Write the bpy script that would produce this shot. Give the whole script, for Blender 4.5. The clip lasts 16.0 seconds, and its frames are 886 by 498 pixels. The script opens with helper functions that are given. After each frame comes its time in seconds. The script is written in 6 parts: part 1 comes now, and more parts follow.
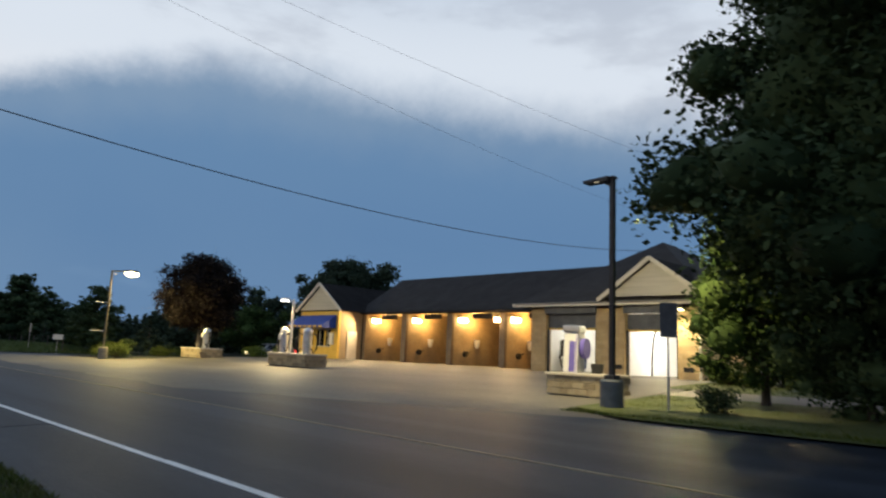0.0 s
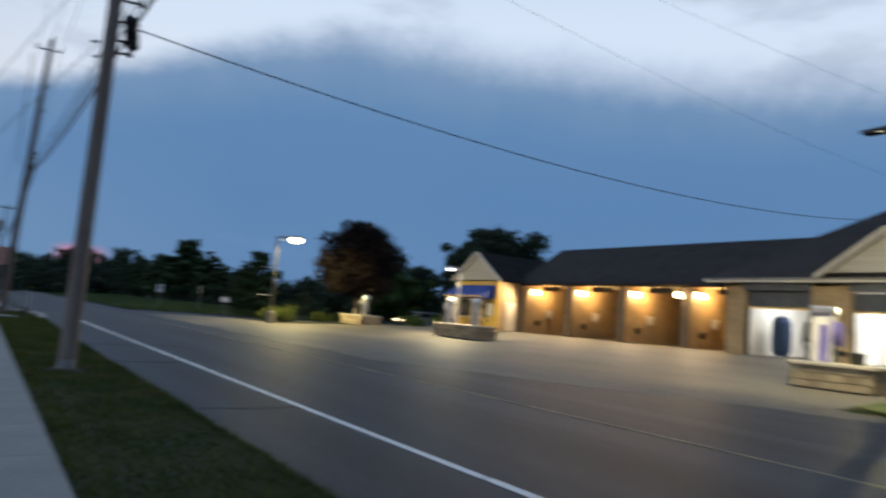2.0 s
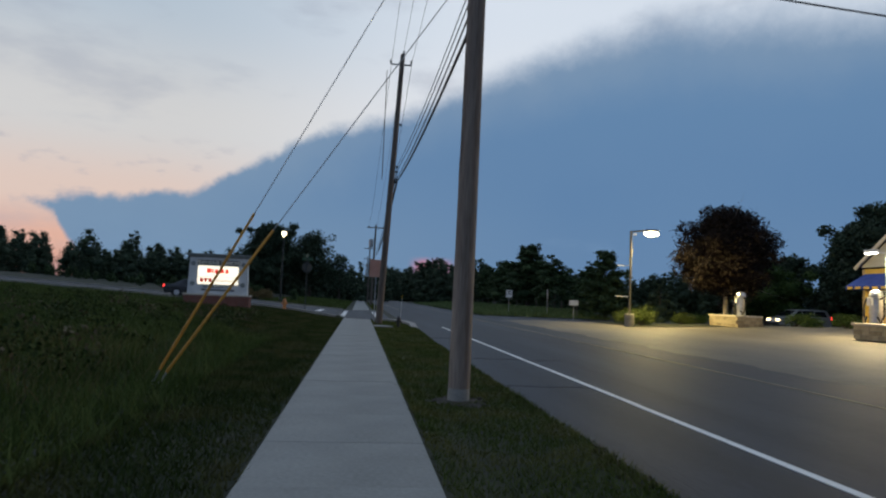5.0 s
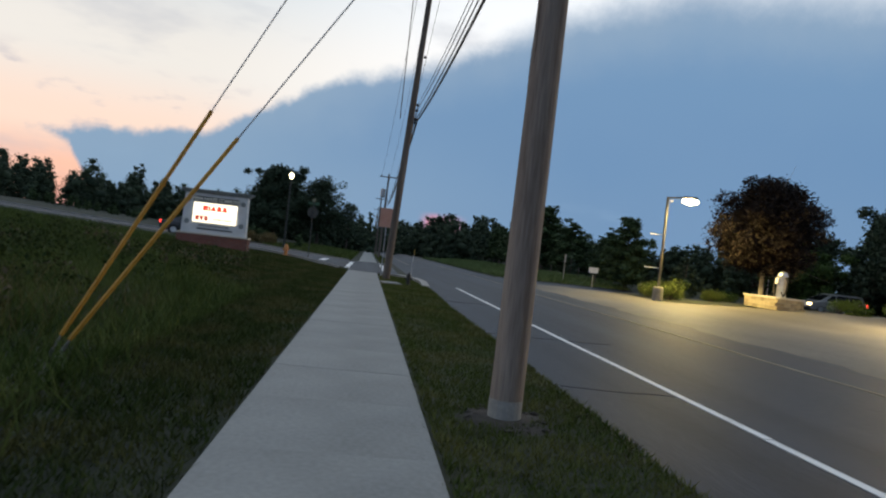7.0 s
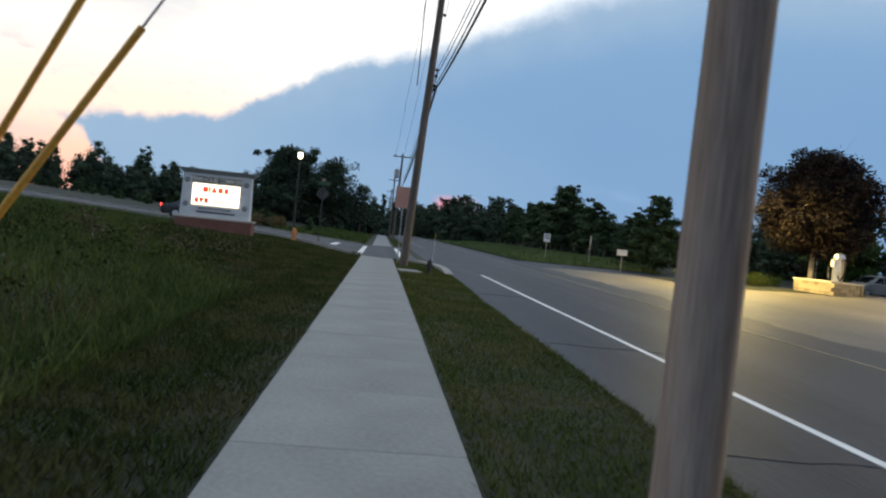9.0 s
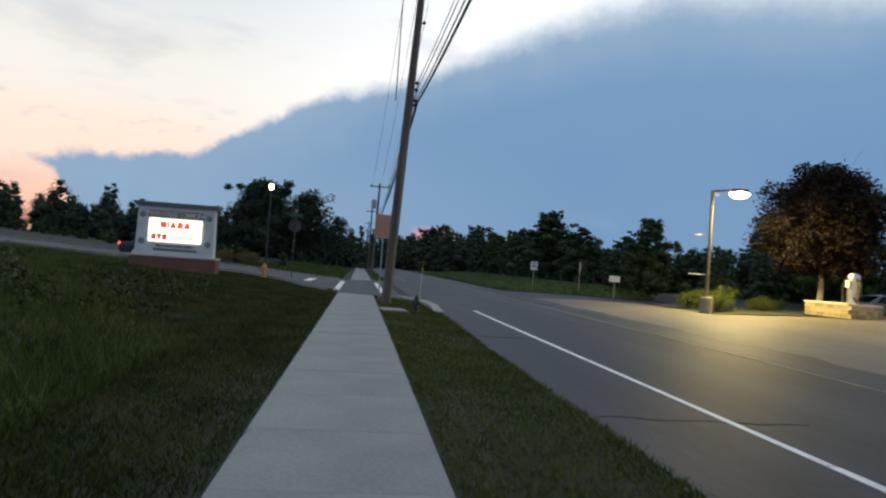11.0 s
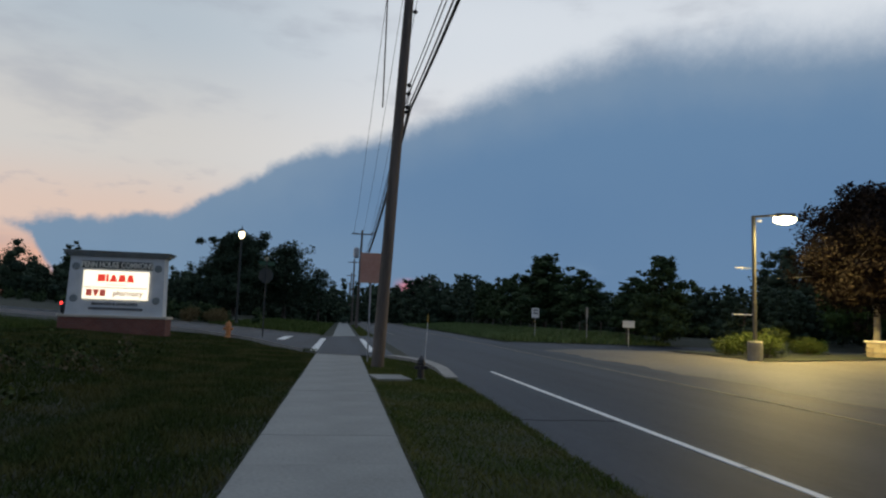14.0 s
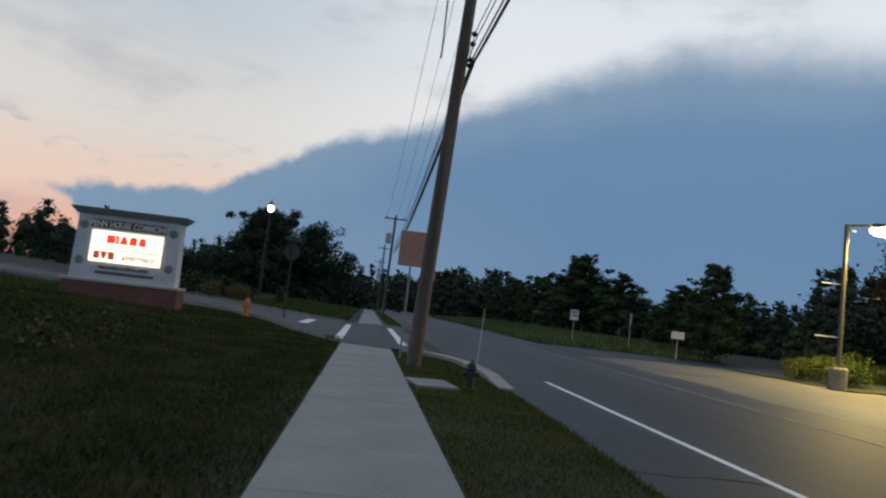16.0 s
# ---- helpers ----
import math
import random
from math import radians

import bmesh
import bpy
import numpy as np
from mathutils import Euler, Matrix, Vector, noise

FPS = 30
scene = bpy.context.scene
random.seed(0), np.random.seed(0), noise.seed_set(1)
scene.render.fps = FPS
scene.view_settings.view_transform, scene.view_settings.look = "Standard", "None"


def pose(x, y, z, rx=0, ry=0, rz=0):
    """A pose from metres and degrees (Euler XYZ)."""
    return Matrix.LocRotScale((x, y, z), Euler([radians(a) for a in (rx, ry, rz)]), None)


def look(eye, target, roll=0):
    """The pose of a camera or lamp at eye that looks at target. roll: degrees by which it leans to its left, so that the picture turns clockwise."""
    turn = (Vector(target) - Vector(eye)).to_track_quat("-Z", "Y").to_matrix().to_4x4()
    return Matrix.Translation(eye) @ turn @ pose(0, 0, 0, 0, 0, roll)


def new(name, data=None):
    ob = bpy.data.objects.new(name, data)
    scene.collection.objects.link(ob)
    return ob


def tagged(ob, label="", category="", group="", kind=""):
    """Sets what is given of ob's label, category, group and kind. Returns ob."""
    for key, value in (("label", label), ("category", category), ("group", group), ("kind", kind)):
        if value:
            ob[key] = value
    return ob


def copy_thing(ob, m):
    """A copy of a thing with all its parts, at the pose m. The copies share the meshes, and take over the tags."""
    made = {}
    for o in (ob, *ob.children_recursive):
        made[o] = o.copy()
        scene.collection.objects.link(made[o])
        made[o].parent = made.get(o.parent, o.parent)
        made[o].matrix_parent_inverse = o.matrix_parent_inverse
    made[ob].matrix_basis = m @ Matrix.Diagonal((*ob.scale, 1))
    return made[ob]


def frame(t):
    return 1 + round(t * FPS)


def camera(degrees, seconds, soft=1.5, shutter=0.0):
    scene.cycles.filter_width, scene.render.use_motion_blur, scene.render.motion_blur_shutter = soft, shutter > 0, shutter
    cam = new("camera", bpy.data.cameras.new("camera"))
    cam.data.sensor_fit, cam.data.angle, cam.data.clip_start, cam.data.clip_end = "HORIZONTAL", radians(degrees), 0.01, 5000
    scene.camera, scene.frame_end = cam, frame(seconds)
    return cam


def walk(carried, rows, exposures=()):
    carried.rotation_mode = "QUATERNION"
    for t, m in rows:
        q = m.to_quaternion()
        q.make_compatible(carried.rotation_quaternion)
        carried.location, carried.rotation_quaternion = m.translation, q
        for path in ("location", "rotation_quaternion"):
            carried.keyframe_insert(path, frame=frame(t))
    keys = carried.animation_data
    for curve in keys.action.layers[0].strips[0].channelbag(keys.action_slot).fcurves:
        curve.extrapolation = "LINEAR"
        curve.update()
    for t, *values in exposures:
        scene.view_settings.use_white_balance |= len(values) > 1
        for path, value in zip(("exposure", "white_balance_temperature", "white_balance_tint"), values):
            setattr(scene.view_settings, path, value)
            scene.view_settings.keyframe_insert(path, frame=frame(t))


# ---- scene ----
cam = camera(66.5, 16.0, soft=2.2, shutter=0.5)
PATH = [
    (0, (1.028, 0.447, 1.424), (-0.378, 1.836, 1.728), 2.4),
    (0.5, (0.084, 0.459, 1.446), (-1.359, 1.801, 1.79), 3.9),
    (1, (-0.86, 0.406, 1.449), (-2.323, 1.742, 1.724), 3.5),
    (1.5, (-1.614, 0.182, 1.459), (-3.128, 1.467, 1.693), 2.3),
    (1.9, (-2.379, -0.007, 1.464), (-3.962, 1.197, 1.668), 3.2),
    (2, (-2.583, -0.021, 1.47), (-4.23, 1.098, 1.665), 4.3),
    (2.3, (-3.128, 0.003, 1.514), (-4.901, 0.895, 1.76), 4.3),
    (2.5, (-3.459, -0.053, 1.499), (-5.333, 0.62, 1.694), 2.1),
    (3, (-4.322, -0.003, 1.485), (-6.316, 0.017, 1.63), 1.8),
    (3.5, (-4.981, 0.035, 1.504), (-6.974, 0.057, 1.665), 1.2),
    (4, (-5.783, 0.019, 1.493), (-7.774, 0.062, 1.671), 2.8),
    (4.5, (-6.562, 0.04, 1.451), (-8.546, 0.236, 1.617), 1.6),
    (4.7, (-6.893, 0.033, 1.426), (-8.874, 0.26, 1.586), 1.8),
    (7, (-11.025, 0.082, 1.417), (-13.013, 0.303, 1.43), 6.4),
    (7.5, (-11.765, 0.104, 1.411), (-13.727, 0.49, 1.443), 2.9),
    (8, (-12.667, 0.028, 1.408), (-14.656, 0.243, 1.397), 3.8),
    (8.5, (-13.461, 0.048, 1.391), (-15.411, 0.489, 1.33), 2.7),
    (9, (-14.345, 0.015, 1.427), (-16.336, 0.203, 1.383), 5.9),
    (9.5, (-15.175, 0.0, 1.43), (-17.132, 0.412, 1.433), 3.4),
    (11.8, (-18.944, 0.033, 1.464), (-20.934, 0.21, 1.534), 4.4),
    (12, (-19.373, 0.076, 1.479), (-21.352, 0.347, 1.58), 2.5),
    (12.5, (-20.296, 0.053, 1.497), (-22.266, 0.288, 1.748), 4.2),
    (13, (-21.22, 0.06, 1.438), (-23.179, 0.394, 1.662), 1.5),
    (13.5, (-21.956, 0.052, 1.406), (-23.92, 0.345, 1.644), 3.9),
    (14, (-22.898, 0.039, 1.358), (-24.866, 0.324, 1.563), 2.0),
    (14.5, (-23.661, 0.086, 1.281), (-25.642, 0.27, 1.477), 4.7),
    (15, (-24.386, 0.041, 1.322), (-26.363, 0.312, 1.447), 3.4),
    (15.5, (-25.094, -0.091, 1.346), (-27.082, 0.053, 1.509), 6.9),
    (16, (-26.058, -0.153, 1.33), (-28.039, 0.05, 1.509), 6.5),
]
EXPOSURES = [(0.0, 0.12, 6350, 10), (0.5, 0.12, 6080, 10), (1.0, -0.04, 5820, 10), (1.5, 0.05, 5920, 10), (2.5, 0.12, 5750, 10), (3.5, -0.08, 6100, 10), (4.5, -0.02, 6200, 10), (7.0, 0.50, 6780, 10), (7.5, 0.56, 6800, 10), (8.5, 0.76, 6850, 10), (9.0, 0.86, 6850, 10), (9.5, 0.74, 6850, 10), (12.0, 0.38, 6650, 10), (12.5, 0.10, 6600, 10), (13.0, -0.02, 6550, 10), (14.0, 0.02, 6550, 10), (15.0, 0.26, 6640, 10), (15.5, 0.40, 6640, 10), (16.0, 0.17, 6640, 10)]
walk(cam, [(t, look(eye, target, roll)) for t, eye, target, roll in PATH], EXPOSURES)

# ---- world: dusk sky with a slate cloud bank under a pale upper sky ----
world = bpy.data.worlds.new("dusk_sky")
scene.world = world
world.use_nodes = True


def build_sky():
    nt = world.node_tree
    nt.nodes.clear()
    N, L = nt.nodes.new, nt.links.new

    def math_node(op, a, b=None, c=None):
        n = N("ShaderNodeMath")
        n.operation = op
        for i, v in enumerate((a, b, c)):
            if v is None:
                continue
            if isinstance(v, (int, float)):
                n.inputs[i].default_value = v
            else:
                L(v, n.inputs[i])
        return n.outputs[0]

    def ramp(fac, stops, mode="EASE"):
        n = N("ShaderNodeValToRGB")
        n.color_ramp.interpolation = mode
        els = n.color_ramp.elements
        while len(els) < len(stops):
            els.new(0.5)
        for e, (p, c) in zip(els, stops):
            e.position = p
            e.color = (*c, 1) if isinstance(c, tuple) else (c, c, c, 1)
        L(fac, n.inputs[0])
        return n.outputs[0]

    def mix(fac, a, b):
        n = N("ShaderNodeMix")
        n.data_type = "RGBA"
        L(fac, n.inputs[0])
        for sock, v in ((n.inputs[6], a), (n.inputs[7], b)):
            if isinstance(v, tuple):
                sock.default_value = (*v, 1)
            else:
                L(v, sock)
        return n.outputs[2]

    def smooth(v, lo, hi):
        n = N("ShaderNodeMapRange")
        n.interpolation_type = "SMOOTHSTEP"
        for i, x in enumerate((v, lo, hi)):
            if isinstance(x, (int, float)):
                n.inputs[i].default_value = x
            else:
                L(x, n.inputs[i])
        return n.outputs[0]

    def noise_tex(vec, scale, detail, rough=0.55):
        n = N("ShaderNodeTexNoise")
        n.inputs["Scale"].default_value, n.inputs["Detail"].default_value, n.inputs["Roughness"].default_value = scale, detail, rough
        L(vec, n.inputs["Vector"])
        return n.outputs[0]

    coord = N("ShaderNodeTexCoord").outputs["Generated"]
    sep = N("ShaderNodeSeparateXYZ")
    L(coord, sep.inputs[0])
    x, y, z = sep.outputs
    deg = 57.29578
    az = math_node("MULTIPLY", math_node("ARCTAN2", y, math_node("MULTIPLY", x, -1.0)), deg)
    el = math_node("MULTIPLY", math_node("ARCSINE", z), deg)
    polar = N("ShaderNodeCombineXYZ")
    L(math_node("MULTIPLY", az, 0.35), polar.inputs[0])
    L(el, polar.inputs[1])
    streak = noise_tex(polar.outputs[0], 0.16, 6)
    billow = noise_tex(coord, 11.0, 9, 0.66)
    broad = noise_tex(coord, 2.2, 4)

    # upper edge of the bank over azimuth (from the road's direction, towards the wash house)
    u = math_node("ADD", math_node("MULTIPLY", az, 1 / 180), 0.5)

    def at(a):
        return a / 180 + 0.5
    top = ramp(u, [(at(-90), 0.0), (at(-29), 0.0), (at(-27.2), 5.6 / 45), (at(-25), 6.1 / 45), (at(-19.5), 6.7 / 45), (at(-13), 7.6 / 45), (at(-9.7), 9.9 / 45), (at(-5), 12.5 / 45), (at(0), 14.3 / 45), (at(4), 15.6 / 45),
                   (at(9), 17.8 / 45), (at(15), 20.2 / 45), (at(25), 22.2 / 45), (at(40), 21.4 / 45), (at(52), 20.0 / 45), (at(68), 18.6 / 45), (at(89), 17.0 / 45)], "LINEAR")
    low = ramp(u, [(at(-90), 0.5), (at(-30), 0.5), (at(-26.4), 5.9 / 45), (at(-24.3), 5.5 / 45), (at(-23.2), 4.8 / 45), (at(-22.5), 3.5 / 45), (at(-21.4), 2.0 / 45), (at(-20.4), 0.0), (at(89), 0.0)], "LINEAR")
    ripple = math_node("MULTIPLY", math_node("SUBTRACT", billow, 0.5), 8.0)
    soft = ramp(u, [(at(-30), 0.38 / 4), (at(-5), 0.65 / 4), (at(8), 1.4 / 4), (at(30), 2.6 / 4), (at(80), 3.0 / 4)], "LINEAR")
    width = math_node("MULTIPLY", soft, 4.0)
    gap = math_node("ADD", math_node("SUBTRACT", math_node("MULTIPLY", top, 45.0), el), math_node("MULTIPLY", ripple, 0.42))
    under = smooth(gap, math_node("MULTIPLY", width, -1.0), width)
    over = smooth(math_node("ADD", math_node("SUBTRACT", el, math_node("MULTIPLY", low, 45.0)), math_node("MULTIPLY", ripple, 0.3)), -0.45, 0.45)
    bank = math_node("MULTIPLY", under, over)

    # clear sky: peach low in the west, cream higher, pale blue-grey overhead
    e = math_node("MULTIPLY", el, 1 / 90)
    west = ramp(e, [(0.0, (0.50, 0.23, 0.19)), (0.035, (0.72, 0.42, 0.32)), (0.075, (0.71, 0.55, 0.47)), (0.14, (0.62, 0.605, 0.585)), (0.25, (0.45, 0.52, 0.585)), (0.40, (0.31, 0.40, 0.51)), (1.0, (0.22, 0.29, 0.42))])
    north = ramp(e, [(0.0, (0.60, 0.62, 0.66)), (0.15, (0.74, 0.75, 0.77)), (0.26, (0.66, 0.71, 0.77)), (0.40, (0.42, 0.50, 0.61)), (1.0, (0.22, 0.29, 0.42))])
    clear = mix(smooth(az, -18.0, 12.0), west, north)
    wisps = math_node("MULTIPLY", smooth(streak, 0.50, 0.66), 0.40)
    clear = mix(wisps, clear, (0.33, 0.36, 0.43))
    scud = math_node("MULTIPLY", smooth(noise_tex(polar.outputs[0], 0.55, 5), 0.53, 0.66), math_node("MULTIPLY", smooth(math_node("ABSOLUTE", math_node("SUBTRACT", el, 8.6)), 3.6, 1.2), smooth(az, -3.0, -8.0)))
    clear = mix(math_node("MULTIPLY", scud, 0.6), clear, (0.36, 0.36, 0.42))
    # the bank: slate blue, paler near its upper edge and low down
    deep = ramp(e, [(0.0, (0.146, 0.240, 0.374)), (0.03, (0.124, 0.221, 0.368)), (0.10, (0.112, 0.211, 0.364)), (0.18, (0.122, 0.224, 0.374)), (0.27, (0.168, 0.272, 0.404))])
    pale = mix(smooth(math_node("ADD", gap, math_node("MULTIPLY", math_node("SUBTRACT", broad, 0.5), 9.0)), 0.0, 6.5), (0.188, 0.279, 0.400), deep)
    pale = mix(math_node("MULTIPLY", smooth(broad, 0.42, 0.66), 0.35), pale, (0.134, 0.233, 0.375))
    pale = mix(math_node("MULTIPLY", smooth(streak, 0.55, 0.72), math_node("MULTIPLY", smooth(el, 9.0, 4.0), 0.45)), pale, (0.188, 0.300, 0.449))
    pale = mix(math_node("MULTIPLY", math_node("MULTIPLY", smooth(az, 22.0, -14.0), smooth(el, 15.0, 3.0)), 0.6), pale, (0.198, 0.295, 0.409))
    sky = mix(bank, clear, pale)
    # afterglow in the gap under the bank, straight up the road
    near = math_node("MULTIPLY", smooth(math_node("ABSOLUTE", math_node("SUBTRACT", az, 6.1)), 2.3, 0.3), smooth(math_node("ABSOLUTE", math_node("SUBTRACT", el, 2.3)), 1.2, 0.2))
    sky = mix(math_node("MULTIPLY", near, smooth(billow, 0.38, 0.6)), sky, (0.78, 0.19, 0.20))
    # the eastern half, behind: even dusk blue
    sky = mix(smooth(x, -0.1, 0.45), sky, (0.20, 0.27, 0.40))
    sky = mix(smooth(z, 0.0, -0.06), sky, (0.03, 0.035, 0.03))
    bg = N("ShaderNodeBackground")
    L(sky, bg.inputs[0])
    bg.inputs[1].default_value = 1.0
    out = N("ShaderNodeOutputWorld")
    L(bg.outputs[0], out.inputs[0])


build_sky()


# ---- materials ----
def surf(name, dark, light, scale=1.0, rough=0.8, bump=0.2, metal=0.0, fine=12.0, contrast=(0.35, 0.65), piece=0.0, stretch=(1, 1, 1), coat=0.0, trans=0.0, spec=0.5):
    """Colour varies between two tones at two scales, with fine relief."""
    m = bpy.data.materials.new(name)
    m.use_nodes = True
    nt = m.node_tree
    N, L = nt.nodes.new, nt.links.new
    b = nt.nodes["Principled BSDF"]
    tc = N("ShaderNodeTexCoord")
    mp = N("ShaderNodeMapping")
    mp.inputs["Scale"].default_value = stretch
    L(tc.outputs["Object"], mp.inputs[0])
    n1, n2 = N("ShaderNodeTexNoise"), N("ShaderNodeTexNoise")
    n1.inputs["Scale"].default_value, n1.inputs["Detail"].default_value = scale, 5
    n2.inputs["Scale"].default_value, n2.inputs["Detail"].default_value = scale * fine, 4
    for n in (n1, n2):
        L(mp.outputs[0], n.inputs["Vector"])
    add = N("ShaderNodeMath")
    add.operation = "MULTIPLY_ADD"
    L(n2.outputs[0], add.inputs[0])
    add.inputs[1].default_value = 0.4
    mul = N("ShaderNodeMath")
    mul.operation = "MULTIPLY"
    L(n1.outputs[0], mul.inputs[0])
    mul.inputs[1].default_value = 0.6
    L(mul.outputs[0], add.inputs[2])
    src = add.outputs[0]
    if piece:
        oi = N("ShaderNodeObjectInfo")
        ad = N("ShaderNodeMath")
        ad.operation = "MULTIPLY_ADD"
        L(oi.outputs["Random"], ad.inputs[0])
        ad.inputs[1].default_value = piece
        sb = N("ShaderNodeMath")
        sb.operation = "SUBTRACT"
        L(src, sb.inputs[0])
        sb.inputs[1].default_value = piece / 2
        L(sb.outputs[0], ad.inputs[2])
        src = ad.outputs[0]
    r = N("ShaderNodeValToRGB")
    r.color_ramp.elements[0].position, r.color_ramp.elements[1].position = contrast
    r.color_ramp.elements[0].color, r.color_ramp.elements[1].color = (*dark, 1), (*light, 1)
    L(src, r.inputs[0])
    L(r.outputs[0], b.inputs["Base Color"])
    b.inputs["Roughness"].default_value, b.inputs["Metallic"].default_value = rough, metal
    b.inputs["Specular IOR Level"].default_value = spec
    if coat:
        b.inputs["Coat Weight"].default_value = coat
    if trans:
        b.inputs["Transmission Weight"].default_value = trans
    if bump:
        bp = N("ShaderNodeBump")
        bp.inputs["Strength"].default_value, bp.inputs["Distance"].default_value = bump, 0.02
        L(n2.outputs[0], bp.inputs["Height"])
        L(bp.outputs[0], b.inputs["Normal"])
    return m


def glow(name, colour, strength):
    m = bpy.data.materials.new(name)
    m.use_nodes = True
    b = m.node_tree.nodes["Principled BSDF"]
    b.inputs["Base Color"].default_value = (*colour, 1)
    b.inputs["Emission Color"].default_value = (*colour, 1)
    b.inputs["Emission Strength"].default_value = strength
    return m


def leaf_mat(name, dark, light, patch=None):
    """Foliage, each leaf of its own tone; grass may drift to a second tone in patches."""
    m = bpy.data.materials.new(name)
    m.use_nodes = True
    nt = m.node_tree
    b = nt.nodes["Principled BSDF"]
    g = nt.nodes.new("ShaderNodeNewGeometry")
    r = nt.nodes.new("ShaderNodeValToRGB")
    r.color_ramp.elements[0].color, r.color_ramp.elements[1].color = (*dark, 1), (*light, 1)
    nt.links.new(g.outputs["Random Per Island"], r.inputs[0])
    nt.links.new(r.outputs[0], b.inputs["Base Color"])
    if patch:
        n = nt.nodes.new("ShaderNodeTexNoise")
        n.inputs["Scale"].default_value, n.inputs["Detail"].default_value = 0.9, 5.0
        nt.links.new(g.outputs["Position"], n.inputs["Vector"])
        k = nt.nodes.new("ShaderNodeMapRange")
        k.inputs[1].default_value, k.inputs[2].default_value, k.inputs[4].default_value = 0.45, 0.60, 0.9
        nt.links.new(n.outputs[0], k.inputs[0])
        x = nt.nodes.new("ShaderNodeMix")
        x.data_type = "RGBA"
        x.inputs[7].default_value = (*patch, 1)
        nt.links.new(k.outputs[0], x.inputs[0])
        nt.links.new(r.outputs[0], x.inputs[6])
        nt.links.new(x.outputs[2], b.inputs["Base Color"])
    b.inputs["Roughness"].default_value = 0.75
    b.inputs["Specular IOR Level"].default_value = 0.10
    return m


def brick_mat(name, a, b_, mortar, size):
    m = bpy.data.materials.new(name)
    m.use_nodes = True
    nt = m.node_tree
    N, L = nt.nodes.new, nt.links.new
    b = nt.nodes["Principled BSDF"]
    tc = N("ShaderNodeTexCoord")
    sep, com, add = N("ShaderNodeSeparateXYZ"), N("ShaderNodeCombineXYZ"), N("ShaderNodeMath")
    L(tc.outputs["Object"], sep.inputs[0])
    L(sep.outputs[0], add.inputs[0])
    L(sep.outputs[1], add.inputs[1])
    L(add.outputs[0], com.inputs[0])
    L(sep.outputs[2], com.inputs[1])
    t = N("ShaderNodeTexBrick")
    t.inputs["Color1"].default_value, t.inputs["Color2"].default_value, t.inputs["Mortar"].default_value = (*a, 1), (*b_, 1), (*mortar, 1)
    t.inputs["Scale"].default_value, t.inputs["Mortar Size"].default_value = 1.0, 0.008
    t.inputs["Brick Width"].default_value, t.inputs["Row Height"].default_value = size
    L(com.outputs[0], t.inputs["Vector"])
    nz = N("ShaderNodeTexNoise")
    nz.inputs["Scale"].default_value, nz.inputs["Detail"].default_value = 1.3, 6
    L(tc.outputs["Object"], nz.inputs["Vector"])
    mx = N("ShaderNodeMix")
    mx.data_type, mx.blend_type = "RGBA", "MULTIPLY"
    mx.inputs[0].default_value = 0.5
    L(t.outputs[0], mx.inputs[6])
    L(nz.outputs[0], mx.inputs[7])
    L(mx.outputs[2], b.inputs["Base Color"])
    b.inputs["Roughness"].default_value = 0.85
    bp = N("ShaderNodeBump")
    bp.inputs["Strength"].default_value, bp.inputs["Distance"].default_value = 0.5, 0.01
    L(t.outputs["Fac"], bp.inputs["Height"])
    bp.invert = True
    L(bp.outputs[0], b.inputs["Normal"])
    return m


M_GRASS_SOIL = surf("grass_ground", (0.010, 0.016, 0.006), (0.026, 0.030, 0.012), 0.5, 0.95, 0.6, fine=30)
M_LAWNSOIL = surf("lawn_ground", (0.035, 0.055, 0.010), (0.10, 0.115, 0.026), 0.9, 0.95, 0.6, fine=30)
M_SOIL = surf("bare_soil", (0.022, 0.018, 0.014), (0.070, 0.060, 0.048), 6.0, 0.95, 0.8)
M_BLADE = leaf_mat("grass_blades", (0.040, 0.066, 0.012), (0.096, 0.120, 0.026), (0.120, 0.122, 0.036))
M_MEADOW = leaf_mat("meadow_blades", (0.030, 0.058, 0.011), (0.078, 0.108, 0.025), (0.098, 0.125, 0.034))
M_LAWN = leaf_mat("lawn_blades", (0.040, 0.070, 0.010), (0.15, 0.165, 0.030))
M_MOWN = leaf_mat("mown_blades", (0.022, 0.040, 0.009), (0.052, 0.070, 0.017), (0.080, 0.080, 0.026))
M_DRY = leaf_mat("dry_stalks", (0.10, 0.075, 0.03), (0.20, 0.15, 0.07))
M_ROAD = surf("asphalt", (0.010, 0.014, 0.021), (0.031, 0.039, 0.053), 0.85, 0.59, 0.4, spec=0.19, fine=60, stretch=(0.05, 1.0, 1), contrast=(0.40, 0.60))
M_LOT = surf("worn_lot_asphalt", (0.072, 0.067, 0.056), (0.155, 0.144, 0.120), 0.28, 0.64, 0.4, fine=40, spec=0.25, stretch=(0.35, 1, 1))
M_CONCRETE = surf("walk_concrete", (0.200, 0.203, 0.190), (0.296, 0.297, 0.278), 0.9, 0.85, 0.3, fine=25, piece=0.045)
M_KERB = surf("kerb_concrete", (0.22, 0.215, 0.20), (0.37, 0.355, 0.32), 1.5, 0.85, 0.4)
M_LINE = surf("road_paint", (0.42, 0.42, 0.40), (0.78, 0.78, 0.75), 2.2, 0.6, 0.3, fine=15, contrast=(0.25, 0.5))
M_OLDLINE = surf("worn_yellow_paint", (0.10, 0.092, 0.068), (0.25, 0.22, 0.15), 1.2, 0.68, 0.3, fine=15, contrast=(0.4, 0.65))
